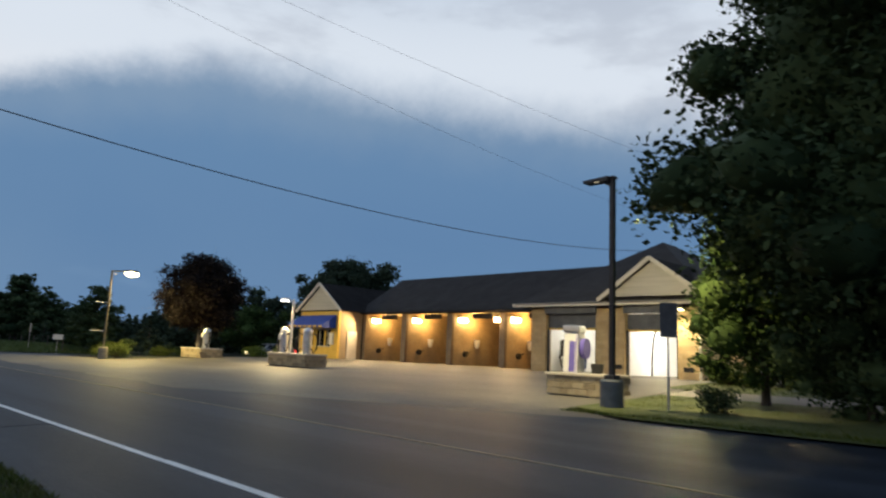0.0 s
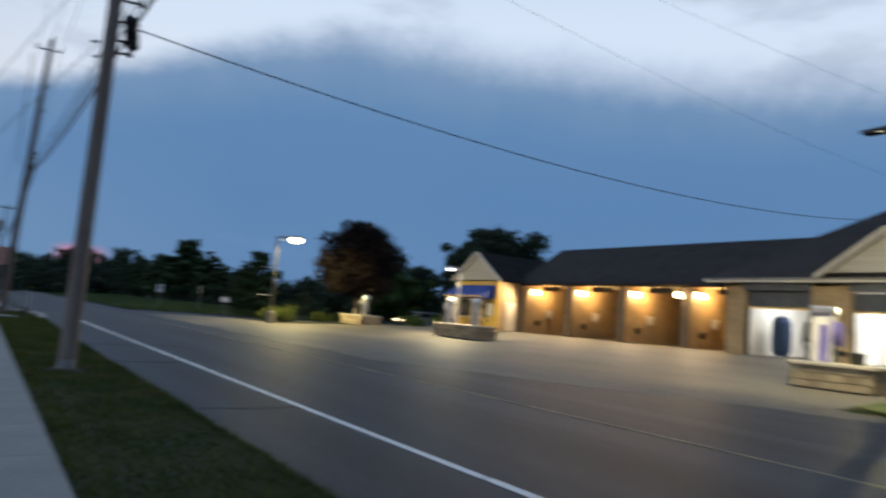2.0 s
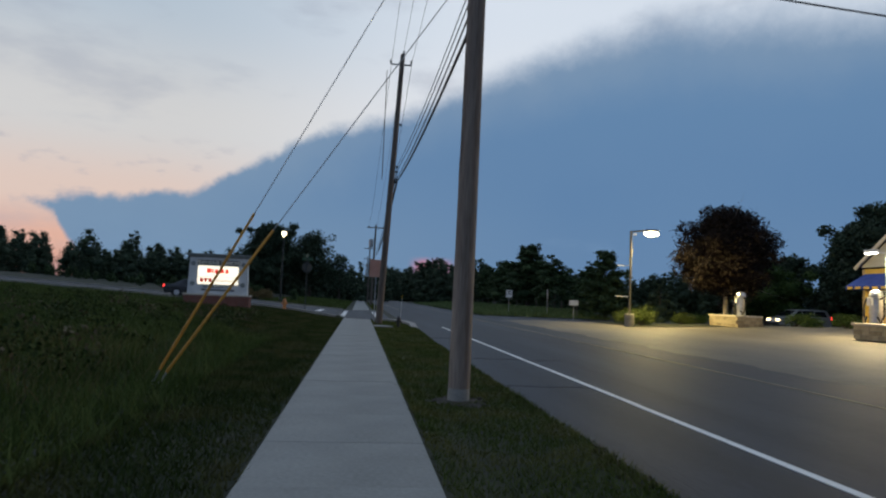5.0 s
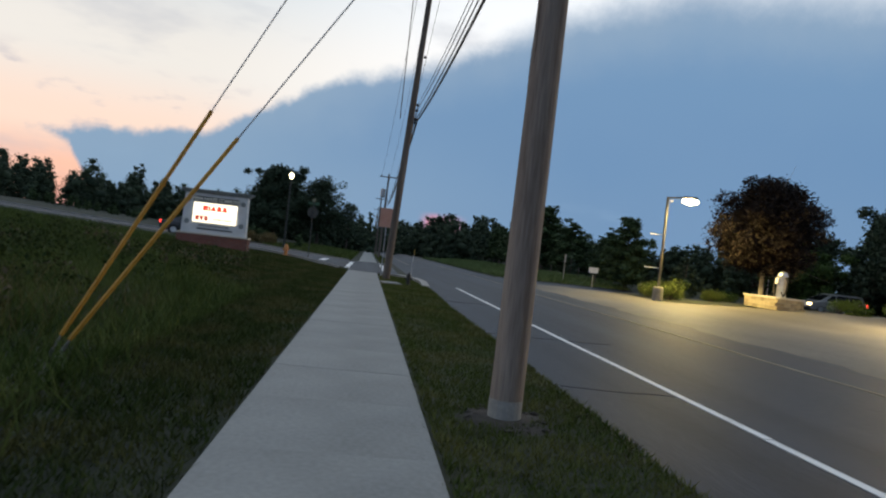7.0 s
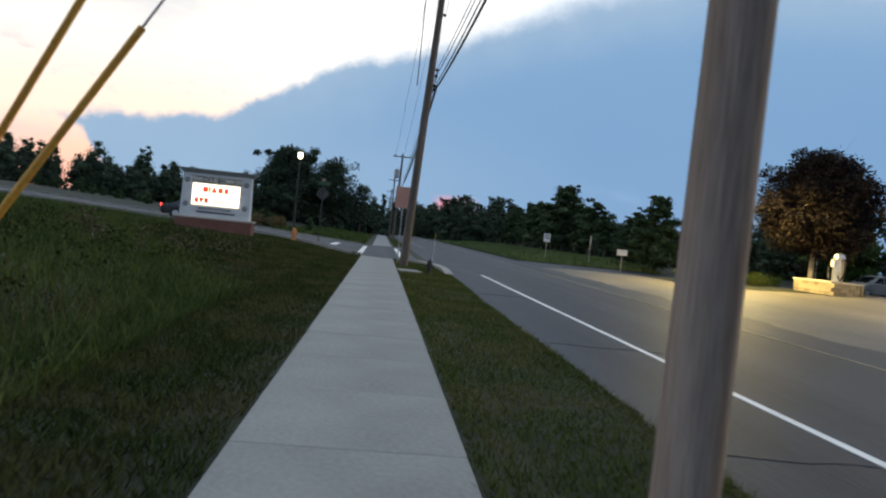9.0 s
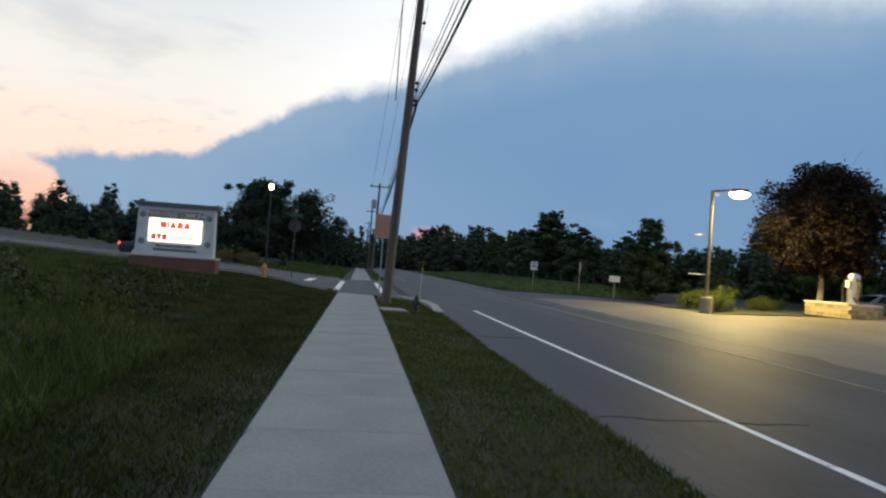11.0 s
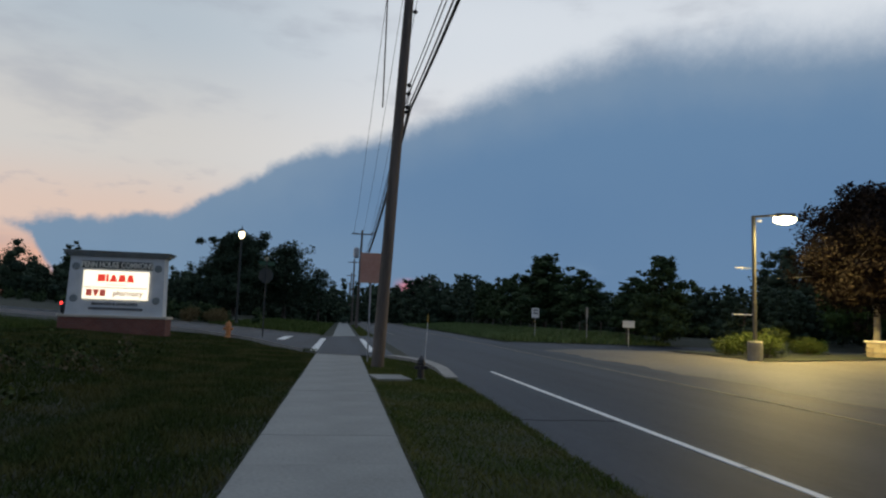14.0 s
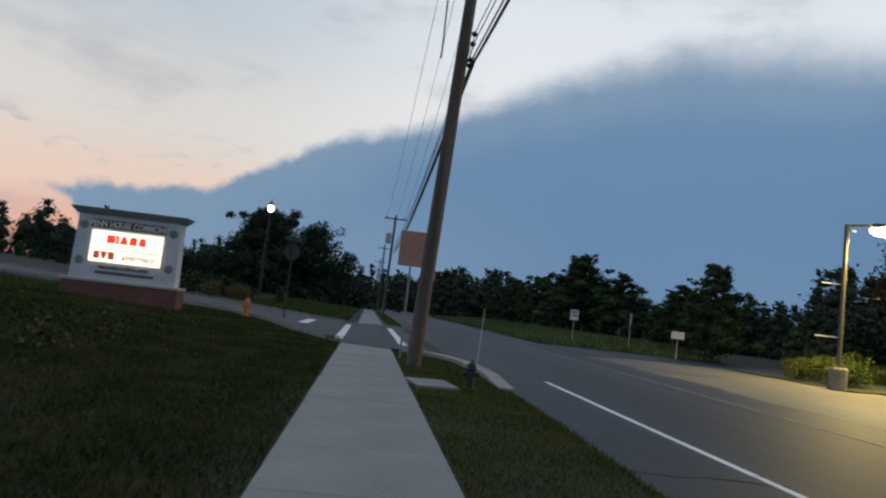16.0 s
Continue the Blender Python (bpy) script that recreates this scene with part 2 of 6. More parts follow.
M_WOOD = surf("pole_wood", (0.13, 0.095, 0.075), (0.32, 0.26, 0.215), 5.0, 0.85, 0.9, fine=9, stretch=(1, 1, 0.06), contrast=(0.36, 0.64))
M_DARKWOOD = surf("old_pole_wood", (0.06, 0.048, 0.04), (0.17, 0.14, 0.115), 5.0, 0.88, 0.8, fine=9, stretch=(1, 1, 0.06))
M_WIRE = surf("wire_rubber", (0.012, 0.012, 0.013), (0.03, 0.03, 0.032), 3, 0.6, 0)
M_GUARD = surf("guy_guard_plastic", (0.50, 0.24, 0.03), (0.72, 0.38, 0.06), 3, 0.55, 0.1)
M_GALV = surf("galvanised_steel", (0.28, 0.29, 0.30), (0.46, 0.47, 0.48), 6, 0.45, 0.15, metal=0.8)
M_BLACKMETAL = surf("black_paint_metal", (0.012, 0.012, 0.013), (0.030, 0.030, 0.032), 3, 0.45, 0.1)
M_STEEL = surf("brushed_steel", (0.45, 0.46, 0.47), (0.68, 0.69, 0.70), 4, 0.32, 0.05, metal=0.9)
M_TANPOLE = surf("bronze_pole_paint", (0.060, 0.055, 0.040), (0.11, 0.10, 0.075), 4, 0.5, 0.1)
M_ROOF = surf("roof_shingles", (0.008, 0.0075, 0.008), (0.027, 0.024, 0.025), 1.2, 0.95, 0.6, fine=18)
M_TRIM = surf("cream_trim", (0.55, 0.51, 0.44), (0.70, 0.66, 0.58), 1.5, 0.6, 0.1)
M_SIDING = surf("cream_siding", (0.44, 0.42, 0.36), (0.58, 0.55, 0.48), 1.0, 0.65, 0.2, stretch=(0.3, 0.3, 9))
M_BRICK = brick_mat("tan_brick", (0.46, 0.33, 0.19), (0.56, 0.42, 0.25), (0.40, 0.34, 0.26), (0.21, 0.075))
M_BLOCKWALL = brick_mat("split_block_wall", (0.50, 0.36, 0.19), (0.60, 0.45, 0.26), (0.42, 0.34, 0.22), (0.42, 0.2))
M_REDBRICK = brick_mat("red_brick", (0.20, 0.065, 0.045), (0.27, 0.095, 0.065), (0.20, 0.16, 0.14), (0.21, 0.075))
M_STONE = surf("planter_stone", (0.21, 0.17, 0.11), (0.37, 0.31, 0.21), 2.5, 0.9, 0.7, piece=0.35)
M_CAP = surf("planter_cap", (0.42, 0.38, 0.30), (0.55, 0.50, 0.42), 2, 0.7, 0.2)
M_SHUTTER = surf("shutter_steel", (0.09, 0.10, 0.12), (0.16, 0.17, 0.19), 2, 0.5, 0.05, metal=0.3)
M_POST = surf("brown_post_paint", (0.12, 0.085, 0.06), (0.20, 0.15, 0.105), 2, 0.6, 0.1)
M_WHITEPANEL = surf("white_wall_panel", (0.74, 0.73, 0.70), (0.84, 0.83, 0.80), 1.2, 0.4, 0.05)
M_DARK = surf("dark_rubber", (0.010, 0.010, 0.011), (0.028, 0.028, 0.030), 4, 0.8, 0.2)
M_BLUE = surf("blue_canvas", (0.015, 0.045, 0.28), (0.03, 0.08, 0.42), 2, 0.7, 0.1)
M_BLUEBRUSH = surf("blue_brush", (0.02, 0.04, 0.10), (0.05, 0.09, 0.20), 9, 0.9, 0.8)
M_PURPLE = surf("violet_decal", (0.10, 0.08, 0.35), (0.16, 0.13, 0.45), 3, 0.4, 0)
M_YELLOW = surf("yellow_paint", (0.60, 0.38, 0.06), (0.74, 0.50, 0.10), 2, 0.5, 0.05)
M_WHITE = surf("white_paint", (0.60, 0.60, 0.60), (0.74, 0.74, 0.74), 2.5, 0.5, 0.05)
M_SIGNWALL = surf("sign_stucco", (0.50, 0.53, 0.54), (0.62, 0.65, 0.66), 2.5, 0.8, 0.2)
M_SIGNCAP = surf("sign_cornice", (0.16, 0.19, 0.19), (0.26, 0.29, 0.29), 2.5, 0.7, 0.1)
M_GREYTEXT = surf("faded_lettering", (0.08, 0.09, 0.10), (0.15, 0.16, 0.17), 4, 0.7, 0)
M_LETTER = surf("pale_metal_letters", (0.74, 0.72, 0.62), (0.86, 0.84, 0.74), 4, 0.5, 0)
M_RED = glow("red_lit_letters", (0.85, 0.06, 0.035), 0.8)
M_DULLRED = glow("dull_red_letters", (0.55, 0.10, 0.07), 0.5)
M_FAINT = glow("faint_lettering", (0.50, 0.40, 0.33), 0.35)
M_PALEMARK = glow("pale_lettering", (0.80, 0.70, 0.56), 0.8)
M_PANEL = glow("lit_sign_panel", (1.0, 0.88, 0.67), 1.3)
# Warm light reflected in the sign plate, put into its base colour.
M_SALMON = surf("salmon_reflection_sign", (0.40, 0.20, 0.15), (0.50, 0.30, 0.24), 1.5, 0.6, 0)
M_HYDRANT = surf("orange_hydrant_paint", (0.45, 0.17, 0.05), (0.62, 0.27, 0.09), 6, 0.5, 0.2)
M_GREENSIGN = surf("green_street_sign", (0.01, 0.06, 0.035), (0.015, 0.09, 0.05), 3, 0.5, 0)
M_SIGNBACK = surf("dull_sign_back", (0.022, 0.030, 0.030), (0.045, 0.055, 0.055), 3, 0.6, 0.05)
# Paler copy of the bark: lamplight on the plum trunk put into colour.
M_LITBARK = surf("lamplit_bark", (0.20, 0.17, 0.13), (0.38, 0.34, 0.27), 4, 0.9, 0.8, stretch=(1, 1, 0.25))
M_BARK = surf("bark", (0.035, 0.028, 0.022), (0.10, 0.082, 0.065), 4, 0.95, 1.0, stretch=(1, 1, 0.25))
M_LEAF_DARK = leaf_mat("dark_foliage", (0.020, 0.038, 0.017), (0.068, 0.100, 0.040))
M_LEAF_GREEN = leaf_mat("green_foliage", (0.020, 0.045, 0.012), (0.080, 0.120, 0.030))
M_LEAF_PLUM = leaf_mat("plum_foliage", (0.007, 0.005, 0.006), (0.032, 0.025, 0.021))
M_LEAF_BLACK = leaf_mat("far_foliage", (0.022, 0.037, 0.024), (0.066, 0.092, 0.052))
M_SHRUB = leaf_mat("shrub_foliage", (0.026, 0.050, 0.011), (0.080, 0.098, 0.025))
M_FIELD = leaf_mat("field_blades", (0.065, 0.110, 0.034), (0.16, 0.20, 0.080))
M_THATCH = leaf_mat("dry_thatch", (0.060, 0.050, 0.028), (0.150, 0.125, 0.075))
M_WEED = leaf_mat("meadow_weeds", (0.016, 0.030, 0.008), (0.060, 0.078, 0.022))
M_OLDBASE = surf("stained_concrete", (0.13, 0.125, 0.11), (0.24, 0.23, 0.20), 3, 0.9, 0.5)
M_FLOWER = leaf_mat("pale_flowers", (0.35, 0.36, 0.22), (0.62, 0.60, 0.42))
M_GLASS = surf("car_glass", (0.008, 0.010, 0.012), (0.016, 0.018, 0.02), 2, 0.06, 0)
M_VAN = surf("silver_beige_paint", (0.34, 0.33, 0.30), (0.42, 0.41, 0.38), 2, 0.3, 0, metal=0.55, coat=0.6)
M_BLACKCAR = surf("black_car_paint", (0.008, 0.009, 0.012), (0.014, 0.015, 0.018), 2, 0.2, 0, coat=0.8)
M_TYRE = surf("tyre_rubber", (0.012, 0.012, 0.012), (0.025, 0.025, 0.025), 8, 0.9, 0.2)
M_HEADLIGHT = glow("headlight", (1.0, 0.72, 0.35), 6.0)
M_TAIL = glow("tail_light", (1.0, 0.05, 0.04), 2.5)
M_LAMP_WARM = glow("lamp_lens_warm", (1.0, 0.80, 0.38), 14.0)
M_LAMP_WHITE = glow("lamp_lens_white", (1.0, 0.93, 0.75), 10.0)
M_GLOBE = glow("lantern_globe", (1.0, 0.84, 0.48), 7.0)
M_LENSDIM = glow("recessed_lens", (1.0, 0.85, 0.55), 0.6)
M_BULB = glow("wash_bay_lens", (1.0, 0.74, 0.34), 26.0)
M_TUBE = glow("ceiling_tube", (1.0, 0.95, 0.84), 2.6)
M_ORNATE = surf("dark_green_iron", (0.010, 0.016, 0.014), (0.025, 0.032, 0.03), 4, 0.5, 0.1)


# ---- building helpers ----
def finish(name, bm, material, parent=None, label="", smooth=False):
    me = bpy.data.meshes.new(name)
    bm.normal_update()
    bm.to_mesh(me)
    bm.free()
    me.materials.append(material)
    if smooth:
        me.polygons.foreach_set("use_smooth", [True] * len(me.polygons))
    ob = new(name, me)
    if parent:
        ob.parent = parent
    if label:
        ob["label"] = label
    return ob


def part(name, bm, material, parent, label="", smooth=False):
    return finish(name, bm, material, parent, label, smooth)


def thing(name, m, label, category, group=""):
    e = new(name)
    e.empty_display_size = 0.2
    e.matrix_basis = m
    return tagged(e, label, category, group)


def box(bm, c, s, rz=0.0, bevel=0.0, m=None):
    """A box of size s at centre c."""
    r = bmesh.ops.create_cube(bm, size=1.0, matrix=(m or Matrix()) @ pose(*c, 0, 0, rz) @ Matrix.Diagonal((*s, 1)))
    if bevel:
        es = list({e for v in r["verts"] for e in v.link_edges})
        bmesh.ops.bevel(bm, geom=es, offset=bevel, segments=2, affect="EDGES", profile=0.6)
    return bm


def B(c, s, rz=0.0, bevel=0.0):
    return box(bmesh.new(), c, s, rz, bevel)


def rod(bm, a, b, r0, r1=None, n=10, caps=True):
    """A tapered rod from a to b."""
    a, b = Vector(a), Vector(b)
    d = b - a
    m = Matrix.Translation((a + b) / 2) @ d.to_track_quat("Z", "Y").to_matrix().to_4x4()
    bmesh.ops.create_cone(bm, cap_ends=caps, segments=n, radius1=r0, radius2=r0 if r1 is None else r1, depth=d.length, matrix=m)
    return bm


def R(a, b, r0, r1=None, n=10):
    return rod(bmesh.new(), a, b, r0, r1, n)


def lathe(rings, n=16, at=(0, 0, 0)):
    """A turned body from (radius, height) pairs."""
    bm = bmesh.new()
    loops = [[bm.verts.new((at[0] + r * math.cos(2 * math.pi * i / n), at[1] + r * math.sin(2 * math.pi * i / n), at[2] + z)) for i in range(n)] for r, z in rings]
    for p, q in zip(loops, loops[1:]):
        for i in range(n):
            bm.faces.new((p[i], p[(i + 1) % n], q[(i + 1) % n], q[i]))
    bm.faces.new(loops[0][::-1])
    bm.faces.new(loops[-1])
    return bm


def prism(pts, axis, lo, hi):
    """A flat outline of 2D points drawn out along an axis."""
    bm = bmesh.new()

    def v(p, w):
        return {"x": (w, p[0], p[1]), "y": (p[0], w, p[1]), "z": (p[0], p[1], w)}[axis]
    a = [bm.verts.new(v(p, lo)) for p in pts]
    b = [bm.verts.new(v(p, hi)) for p in pts]
    bm.faces.new(a)
    bm.faces.new(b[::-1])
    for i in range(len(pts)):
        j = (i + 1) % len(pts)
        bm.faces.new((a[j], a[i], b[i], b[j]))
    bmesh.ops.recalc_face_normals(bm, faces=bm.faces)
    return bm


def cable(name, pts, r, material, label="", category="cable", parent=None):
    cu = bpy.data.curves.new(name, "CURVE")
    cu.dimensions, cu.bevel_depth, cu.bevel_resolution = "3D", r, 2
    sp = cu.splines.new("POLY")
    sp.points.add(len(pts) - 1)
    for q, p in zip(sp.points, pts):
        q.co = (*p, 1)
    cu.materials.append(material)
    ob = new(name, cu)
    if parent:
        ob.parent = parent
    else:
        tagged(ob, label, category)
    return ob


def sag(a, b, drop, n=24):
    a, b = Vector(a), Vector(b)
    return [a.lerp(b, i / n) - Vector((0, 0, drop * 4 * (i / n) * (1 - i / n))) for i in range(n + 1)]


def step(v):
    v = min(1.0, max(0.0, v))
    return v * v * (3 - 2 * v)


def height(x, y):
    """The lie of the land: the commons rises to the south, the wash lot to the north."""
    s = min(2.6, 0.055 * max(0.0, -y - 1.5)) * (0.35 + 0.65 * step((-20 - x) / 30))
    n = 0.66 * step((y - 15) / 16.5) * step((x + 66) / 24)
    swale = -0.20 * math.exp(-((y + 3.7) / 0.9) ** 2) * step((x + 42) / 10)
    field = 0.5 * step((y - 12) / 9) * step((-69.5 - x) / 8)
    return s + n + swale + field


def land(x, y):
    """The same, with the verge falling from the walk to the road."""
    drop = -0.075 * step((y - 0.78) / 0.5) * step((x + 37) / 8) if 0.78 < y < 3.2 else 0.0
    return height(x, y) + drop


def sheet(name, xs, y0, y1, ny, dz, material, parent=None, thick=0.0):
    """A paved or grown strip that follows the land, between two edges given over x."""
    bm = bmesh.new()
    rows = []
    for x in xs:
        a, b = y0(x), y1(x)
        rows.append([bm.verts.new((x, a + (b - a) * j / ny, height(x, a + (b - a) * j / ny) + (dz(x, a + (b - a) * j / ny) if callable(dz) else dz))) for j in range(ny + 1)])
    for p, q in zip(rows, rows[1:]):
        for j in range(ny):
            bm.faces.new((p[j], q[j], q[j + 1], p[j + 1]))
    bmesh.ops.recalc_face_normals(bm, faces=bm.faces)
    if bm.faces[:][0].normal.z < 0:
        bmesh.ops.reverse_faces(bm, faces=bm.faces)
    return finish(name, bm, material, parent)


def table(pairs):
    """A function that runs straight between (x, value) pairs."""
    px, pv = zip(*sorted(pairs))
    return lambda x: float(np.interp(x, px, pv))


def spread(a, b, n):
    return [a + (b - a) * i / n for i in range(n + 1)]


# ---- setting: ground, road, lot, drive, walks ----
def build_ground():
    xs = [-1800, -900, -500, -350, -260, -200] + spread(-160, 30, 76) + [60, 120, 300, 800, 1500]
    ys = [-1500, -700, -350, -200, -130, -90] + spread(-70, -6, 32) + [-5.3, -4.7, -4.2, -3.8, -3.4, -3, -2.6, -2.2, -1.8, -1.4, -1.1, -0.82, 0.74, 0.9, 1.05, 1.3, 2.0, 2.5, 2.72, 5, 8, 10.8, 13, 15.5] + spread(17, 60, 22) + [75, 100, 150, 260, 500, 900, 1600]
    bm = bmesh.new()
    rows = []
    for x in xs:
        rows.append([bm.verts.new((x, y, land(x, y) + (-0.03 if y < 2.6 else -0.20) + (0.012 * noise.noise((x * 0.3, y * 0.3, 0)) - 0.01 if y < -1.3 and y > -80 else 0))) for y in ys])
    for p, q in zip(rows, rows[1:]):
        for j in range(len(ys) - 1):
            bm.faces.new((p[j], q[j], q[j + 1], p[j + 1]))
    tagged(finish("ground", bm, M_GRASS_SOIL), "dark grassy ground reaching the horizon", "ground", kind="structure")


build_ground()
road = tagged(sheet("road", [-420, -300, -220, -160, -120] + spread(-100, 20, 120) + [50, 90], lambda x: 2.50 + 0.05 * math.sin(x * 0.9) + 0.04 * math.sin(x * 2.3), table([(-420, 11.2), (-70, 11.2), (-24, 11.5), (-19, 12.7), (-15, 14.6), (-12, 15.8), (-8, 16.6), (90, 16.6)]), 10, -0.12, M_ROAD), "dark worn asphalt road with tyre-smoothed lanes", "road", kind="structure")
edge_line = table([(-60, 10.8), (-22, 10.8), (-19, 11.9), (-15, 13.8), (-12, 15.0), (-9.5, 16.2), (-8.5, 16.4)])


def edge(x):
    """The forecourt's ragged meeting with the road."""
    return edge_line(x) + 0.18 * math.sin(x * 0.9) + 0.1 * math.sin(x * 2.7 + 1)


lot = tagged(sheet("wash_lot", spread(-58, -8.5, 120), edge, table([(-60, 48), (-10.8, 48), (-10.6, 24.0), (-8.5, 24.0)]), 24, lambda x, y: -0.116 + 0.116 * step((y - edge(x)) / 2.5), M_LOT), "pale worn asphalt forecourt of the car wash", "pavement", kind="structure")
side = tagged(sheet("side_street", spread(-69, -58, 8), lambda x: 11.05, lambda x: 70, 30, -0.10, M_ROAD), "asphalt side street opposite the driveway", "road", kind="structure")


def build_drive():
    x0 = table([(2.4, -44.0), (1.2, -46.3), (-1.0, -47.2), (-4, -54.0), (-7, -57.5), (-10, -58.6), (-60, -60.0)])
    x1 = table([(2.4, -70.0), (-1.0, -66.0), (-4, -67.0), (-8, -69.0), (-60, -71.0)])
    bm = bmesh.new()
    rows = []
    for y in [2.35, 1.8, 1.2, 0.4, -0.4, -1, -2, -3, -4, -5, -6, -7, -8.5, -10, -12] + spread(-15, -60, 12):
        a, b = x0(y), x1(y)
        rows.append([bm.verts.new((a + (b - a) * j / 8, y, height(a + (b - a) * j / 8, y) + (-0.11 if y > 2 else 0.012))) for j in range(9)])
    for p, q in zip(rows, rows[1:]):
        for j in range(8):
            bm.faces.new((p[j], p[j + 1], q[j + 1], q[j]))
    bmesh.ops.recalc_face_normals(bm, faces=bm.faces)
    tagged(finish("driveway", bm, M_ROAD), "asphalt driveway climbing into the shopping commons", "driveway", kind="structure")
    for name, f in (("kerb", lambda y: x0(y) + 0.08), ("kerb", lambda y: x1(y) - 0.08)):
        bm = bmesh.new()
        prof = []
        for y in [-1.3, -2, -3, -4, -5, -6, -7, -8.5, -10, -12] + spread(-15, -60, 12):
            x = f(y)
            z = height(x, y)
            prof.append([bm.verts.new((x + dx, y, z + dz)) for dx, dz in ((-0.14, -0.05), (-0.14, 0.11), (0.14, 0.13), (0.14, -0.05))])
        for p, q in zip(prof, prof[1:]):
            for i in range(3):
                bm.faces.new((p[i], p[i + 1], q[i + 1], q[i]))
        bmesh.ops.recalc_face_normals(bm, faces=bm.faces)
        tagged(finish(name, bm, M_KERB), "pale concrete kerb along the driveway", "kerb", kind="structure")


build_drive()


def build_kerb_return():
    bm = bmesh.new()
    prof = []
    pts = [(-38.6, 2.62), (-40.5, 2.66), (-42.0, 2.64), (-43.4, 2.52), (-44.6, 2.2), (-45.6, 1.7), (-46.4, 1.15)]
    for i, (x, y) in enumerate(pts):
        a, b = pts[max(0, i - 1)], pts[min(len(pts) - 1, i + 1)]
        d = Vector((b[0] - a[0], b[1] - a[1])).normalized()
        n = Vector((d.y, -d.x)) * 0.15
        h = 0.10 if 0 < i < 6 else 0.02
        prof.append([bm.verts.new((x + n.x * s, y + n.y * s, z)) for s, z in ((-1, -0.22), (-1, h - 0.01), (1, h), (1, -0.22))])
    for p, q in zip(prof, prof[1:]):
        for i in range(3):
            bm.faces.new((p[i], p[i + 1], q[i + 1], q[i]))
    bm.faces.new(prof[0])
    bm.faces.new(prof[-1])
    bmesh.ops.recalc_face_normals(bm, faces=bm.faces)
    tagged(finish("kerb", bm, M_KERB), "curved concrete kerb turning into the driveway", "kerb", kind="structure")


build_kerb_return()
def road_line(y, width, spans, z, material, label, seed):
    """Worn paint in long runs, broken where cracks cross it."""
    rng = random.Random(seed)
    bm = bmesh.new()
    for a, b in spans:
        x = a
        while x < b - 0.2:
            e = min(b, x + rng.uniform(2.2, 7.5))
            box(bm, ((x + e) / 2, y + rng.uniform(-0.008, 0.008), z), (e - x - rng.uniform(0.015, 0.05), width * rng.uniform(0.9, 1.06), 0.012))
            x = e
    tagged(finish("road_line", bm, material), label, "road marking", kind="structure")


road_line(4.38, 0.115, ((-42.3, 80.0),), -0.118, M_LINE, "worn white edge line painted on the road", 3)
road_line(4.30, 0.11, ((-300.0, -78.0),), -0.118, M_OLDLINE, "faded far edge line on the road", 4)
road_line(8.8, 0.10, ((-300.0, 80.0),), -0.118, M_OLDLINE, "faded yellow centre line on the road", 5)


def road_cracks():
    """Tarred cracks that cross the shoulder."""
    rng = random.Random(21)
    runs = []
    for x in (-12.6, -19.5, -24.8, -33.0):
        runs.append([(x + 0.05 * math.sin(5 * k + x) + rng.uniform(-0.03, 0.03), 2.75 + k * 0.22) for k in range(rng.randint(8, 13))])
    bm = bmesh.new()
    for run in runs:
        for (xa, ya), (xb, yb) in zip(run, run[1:]):
            d = Vector((xb - xa, yb - ya))
            box(bm, ((xa + xb) / 2, (ya + yb) / 2, -0.1185), (d.length + 0.01, rng.uniform(0.005, 0.011), 0.008), math.degrees(math.atan2(d.y, d.x)))
    tagged(finish("road_cracks", bm, M_DARK), "tarred cracks across the worn asphalt", "road cracks", kind="structure")


road_cracks()
for c, s in (((-55.4, -0.95, 0.012), (13.6, 0.28, 0.02)), ((-55.8, 1.22, 0.012), (14.0, 0.26, 0.02)), ((-59.2, -2.85, 0.09), (5.4, 0.42, 0.02))):
    tagged(finish("crossing_line", box(bmesh.new(), (c[0], c[1], height(c[0], c[1]) + 0.014), s), M_LINE), "white painted crossing line on the driveway", "road marking", kind="structure")


# ---- lamps that light the place ----
def lamp(name, kind, at, power, colour, size=0.3, aim=(0, 0, -1), cone=None):
    li = bpy.data.lights.new(name, kind)
    li.energy, li.color = power, colour
    if kind == "AREA":
        li.shape, li.size = "DISK", size
    else:
        li.shadow_soft_size = min(size, 0.05)
    if cone:
        li.spot_size, li.spot_blend = radians(cone), 0.7
    ob = new(name, li)
    ob.matrix_basis = look(at, Vector(at) + Vector(aim))
    return ob

WARM, AMBER, COOL = (1.0, 0.80, 0.40), (1.0, 0.55, 0.15), (1.0, 0.93, 0.78)
lamp("lot_lamp_light", "AREA", (-49.35, 18.75, 5.88), 1600, (1.0, 0.74, 0.24), 0.45, (0.05, 0.15, -1))
lamp("lot_lamp_glow", "POINT", (-49.35, 18.75, 5.80), 150, (1.0, 0.80, 0.40), 0.15)
lamp("office_lamp_light", "AREA", (-35.45, 23.0, 4.0), 900, (1.0, 0.76, 0.36), 0.4)
# Head looks dark; its downlight is assumed from the lit lawn and planter.
lamp("black_lamp_light", "SPOT", (-10.2, 18.1, 6.72), 3200, (1.0, 0.80, 0.40), 0.02, (-0.20, 0.80, -0.9), 136)
lamp("right_bay_light", "AREA", (-15.4, 34.6, 3.95), 330, COOL, 2.2)
lamp("left_bay_light", "AREA", (-20.1, 34.6, 3.95), 190, COOL, 2.2)
lamp("front_wall_light", "SPOT", (-13.7, 30.75, 3.95), 1100, WARM, 0.12, (0.1, -0.6, -1), 160)
lamp("side_wall_light", "SPOT", (-12.45, 36.5, 3.55), 900, WARM, 0.15, (0.5, -0.5, -1), 150)
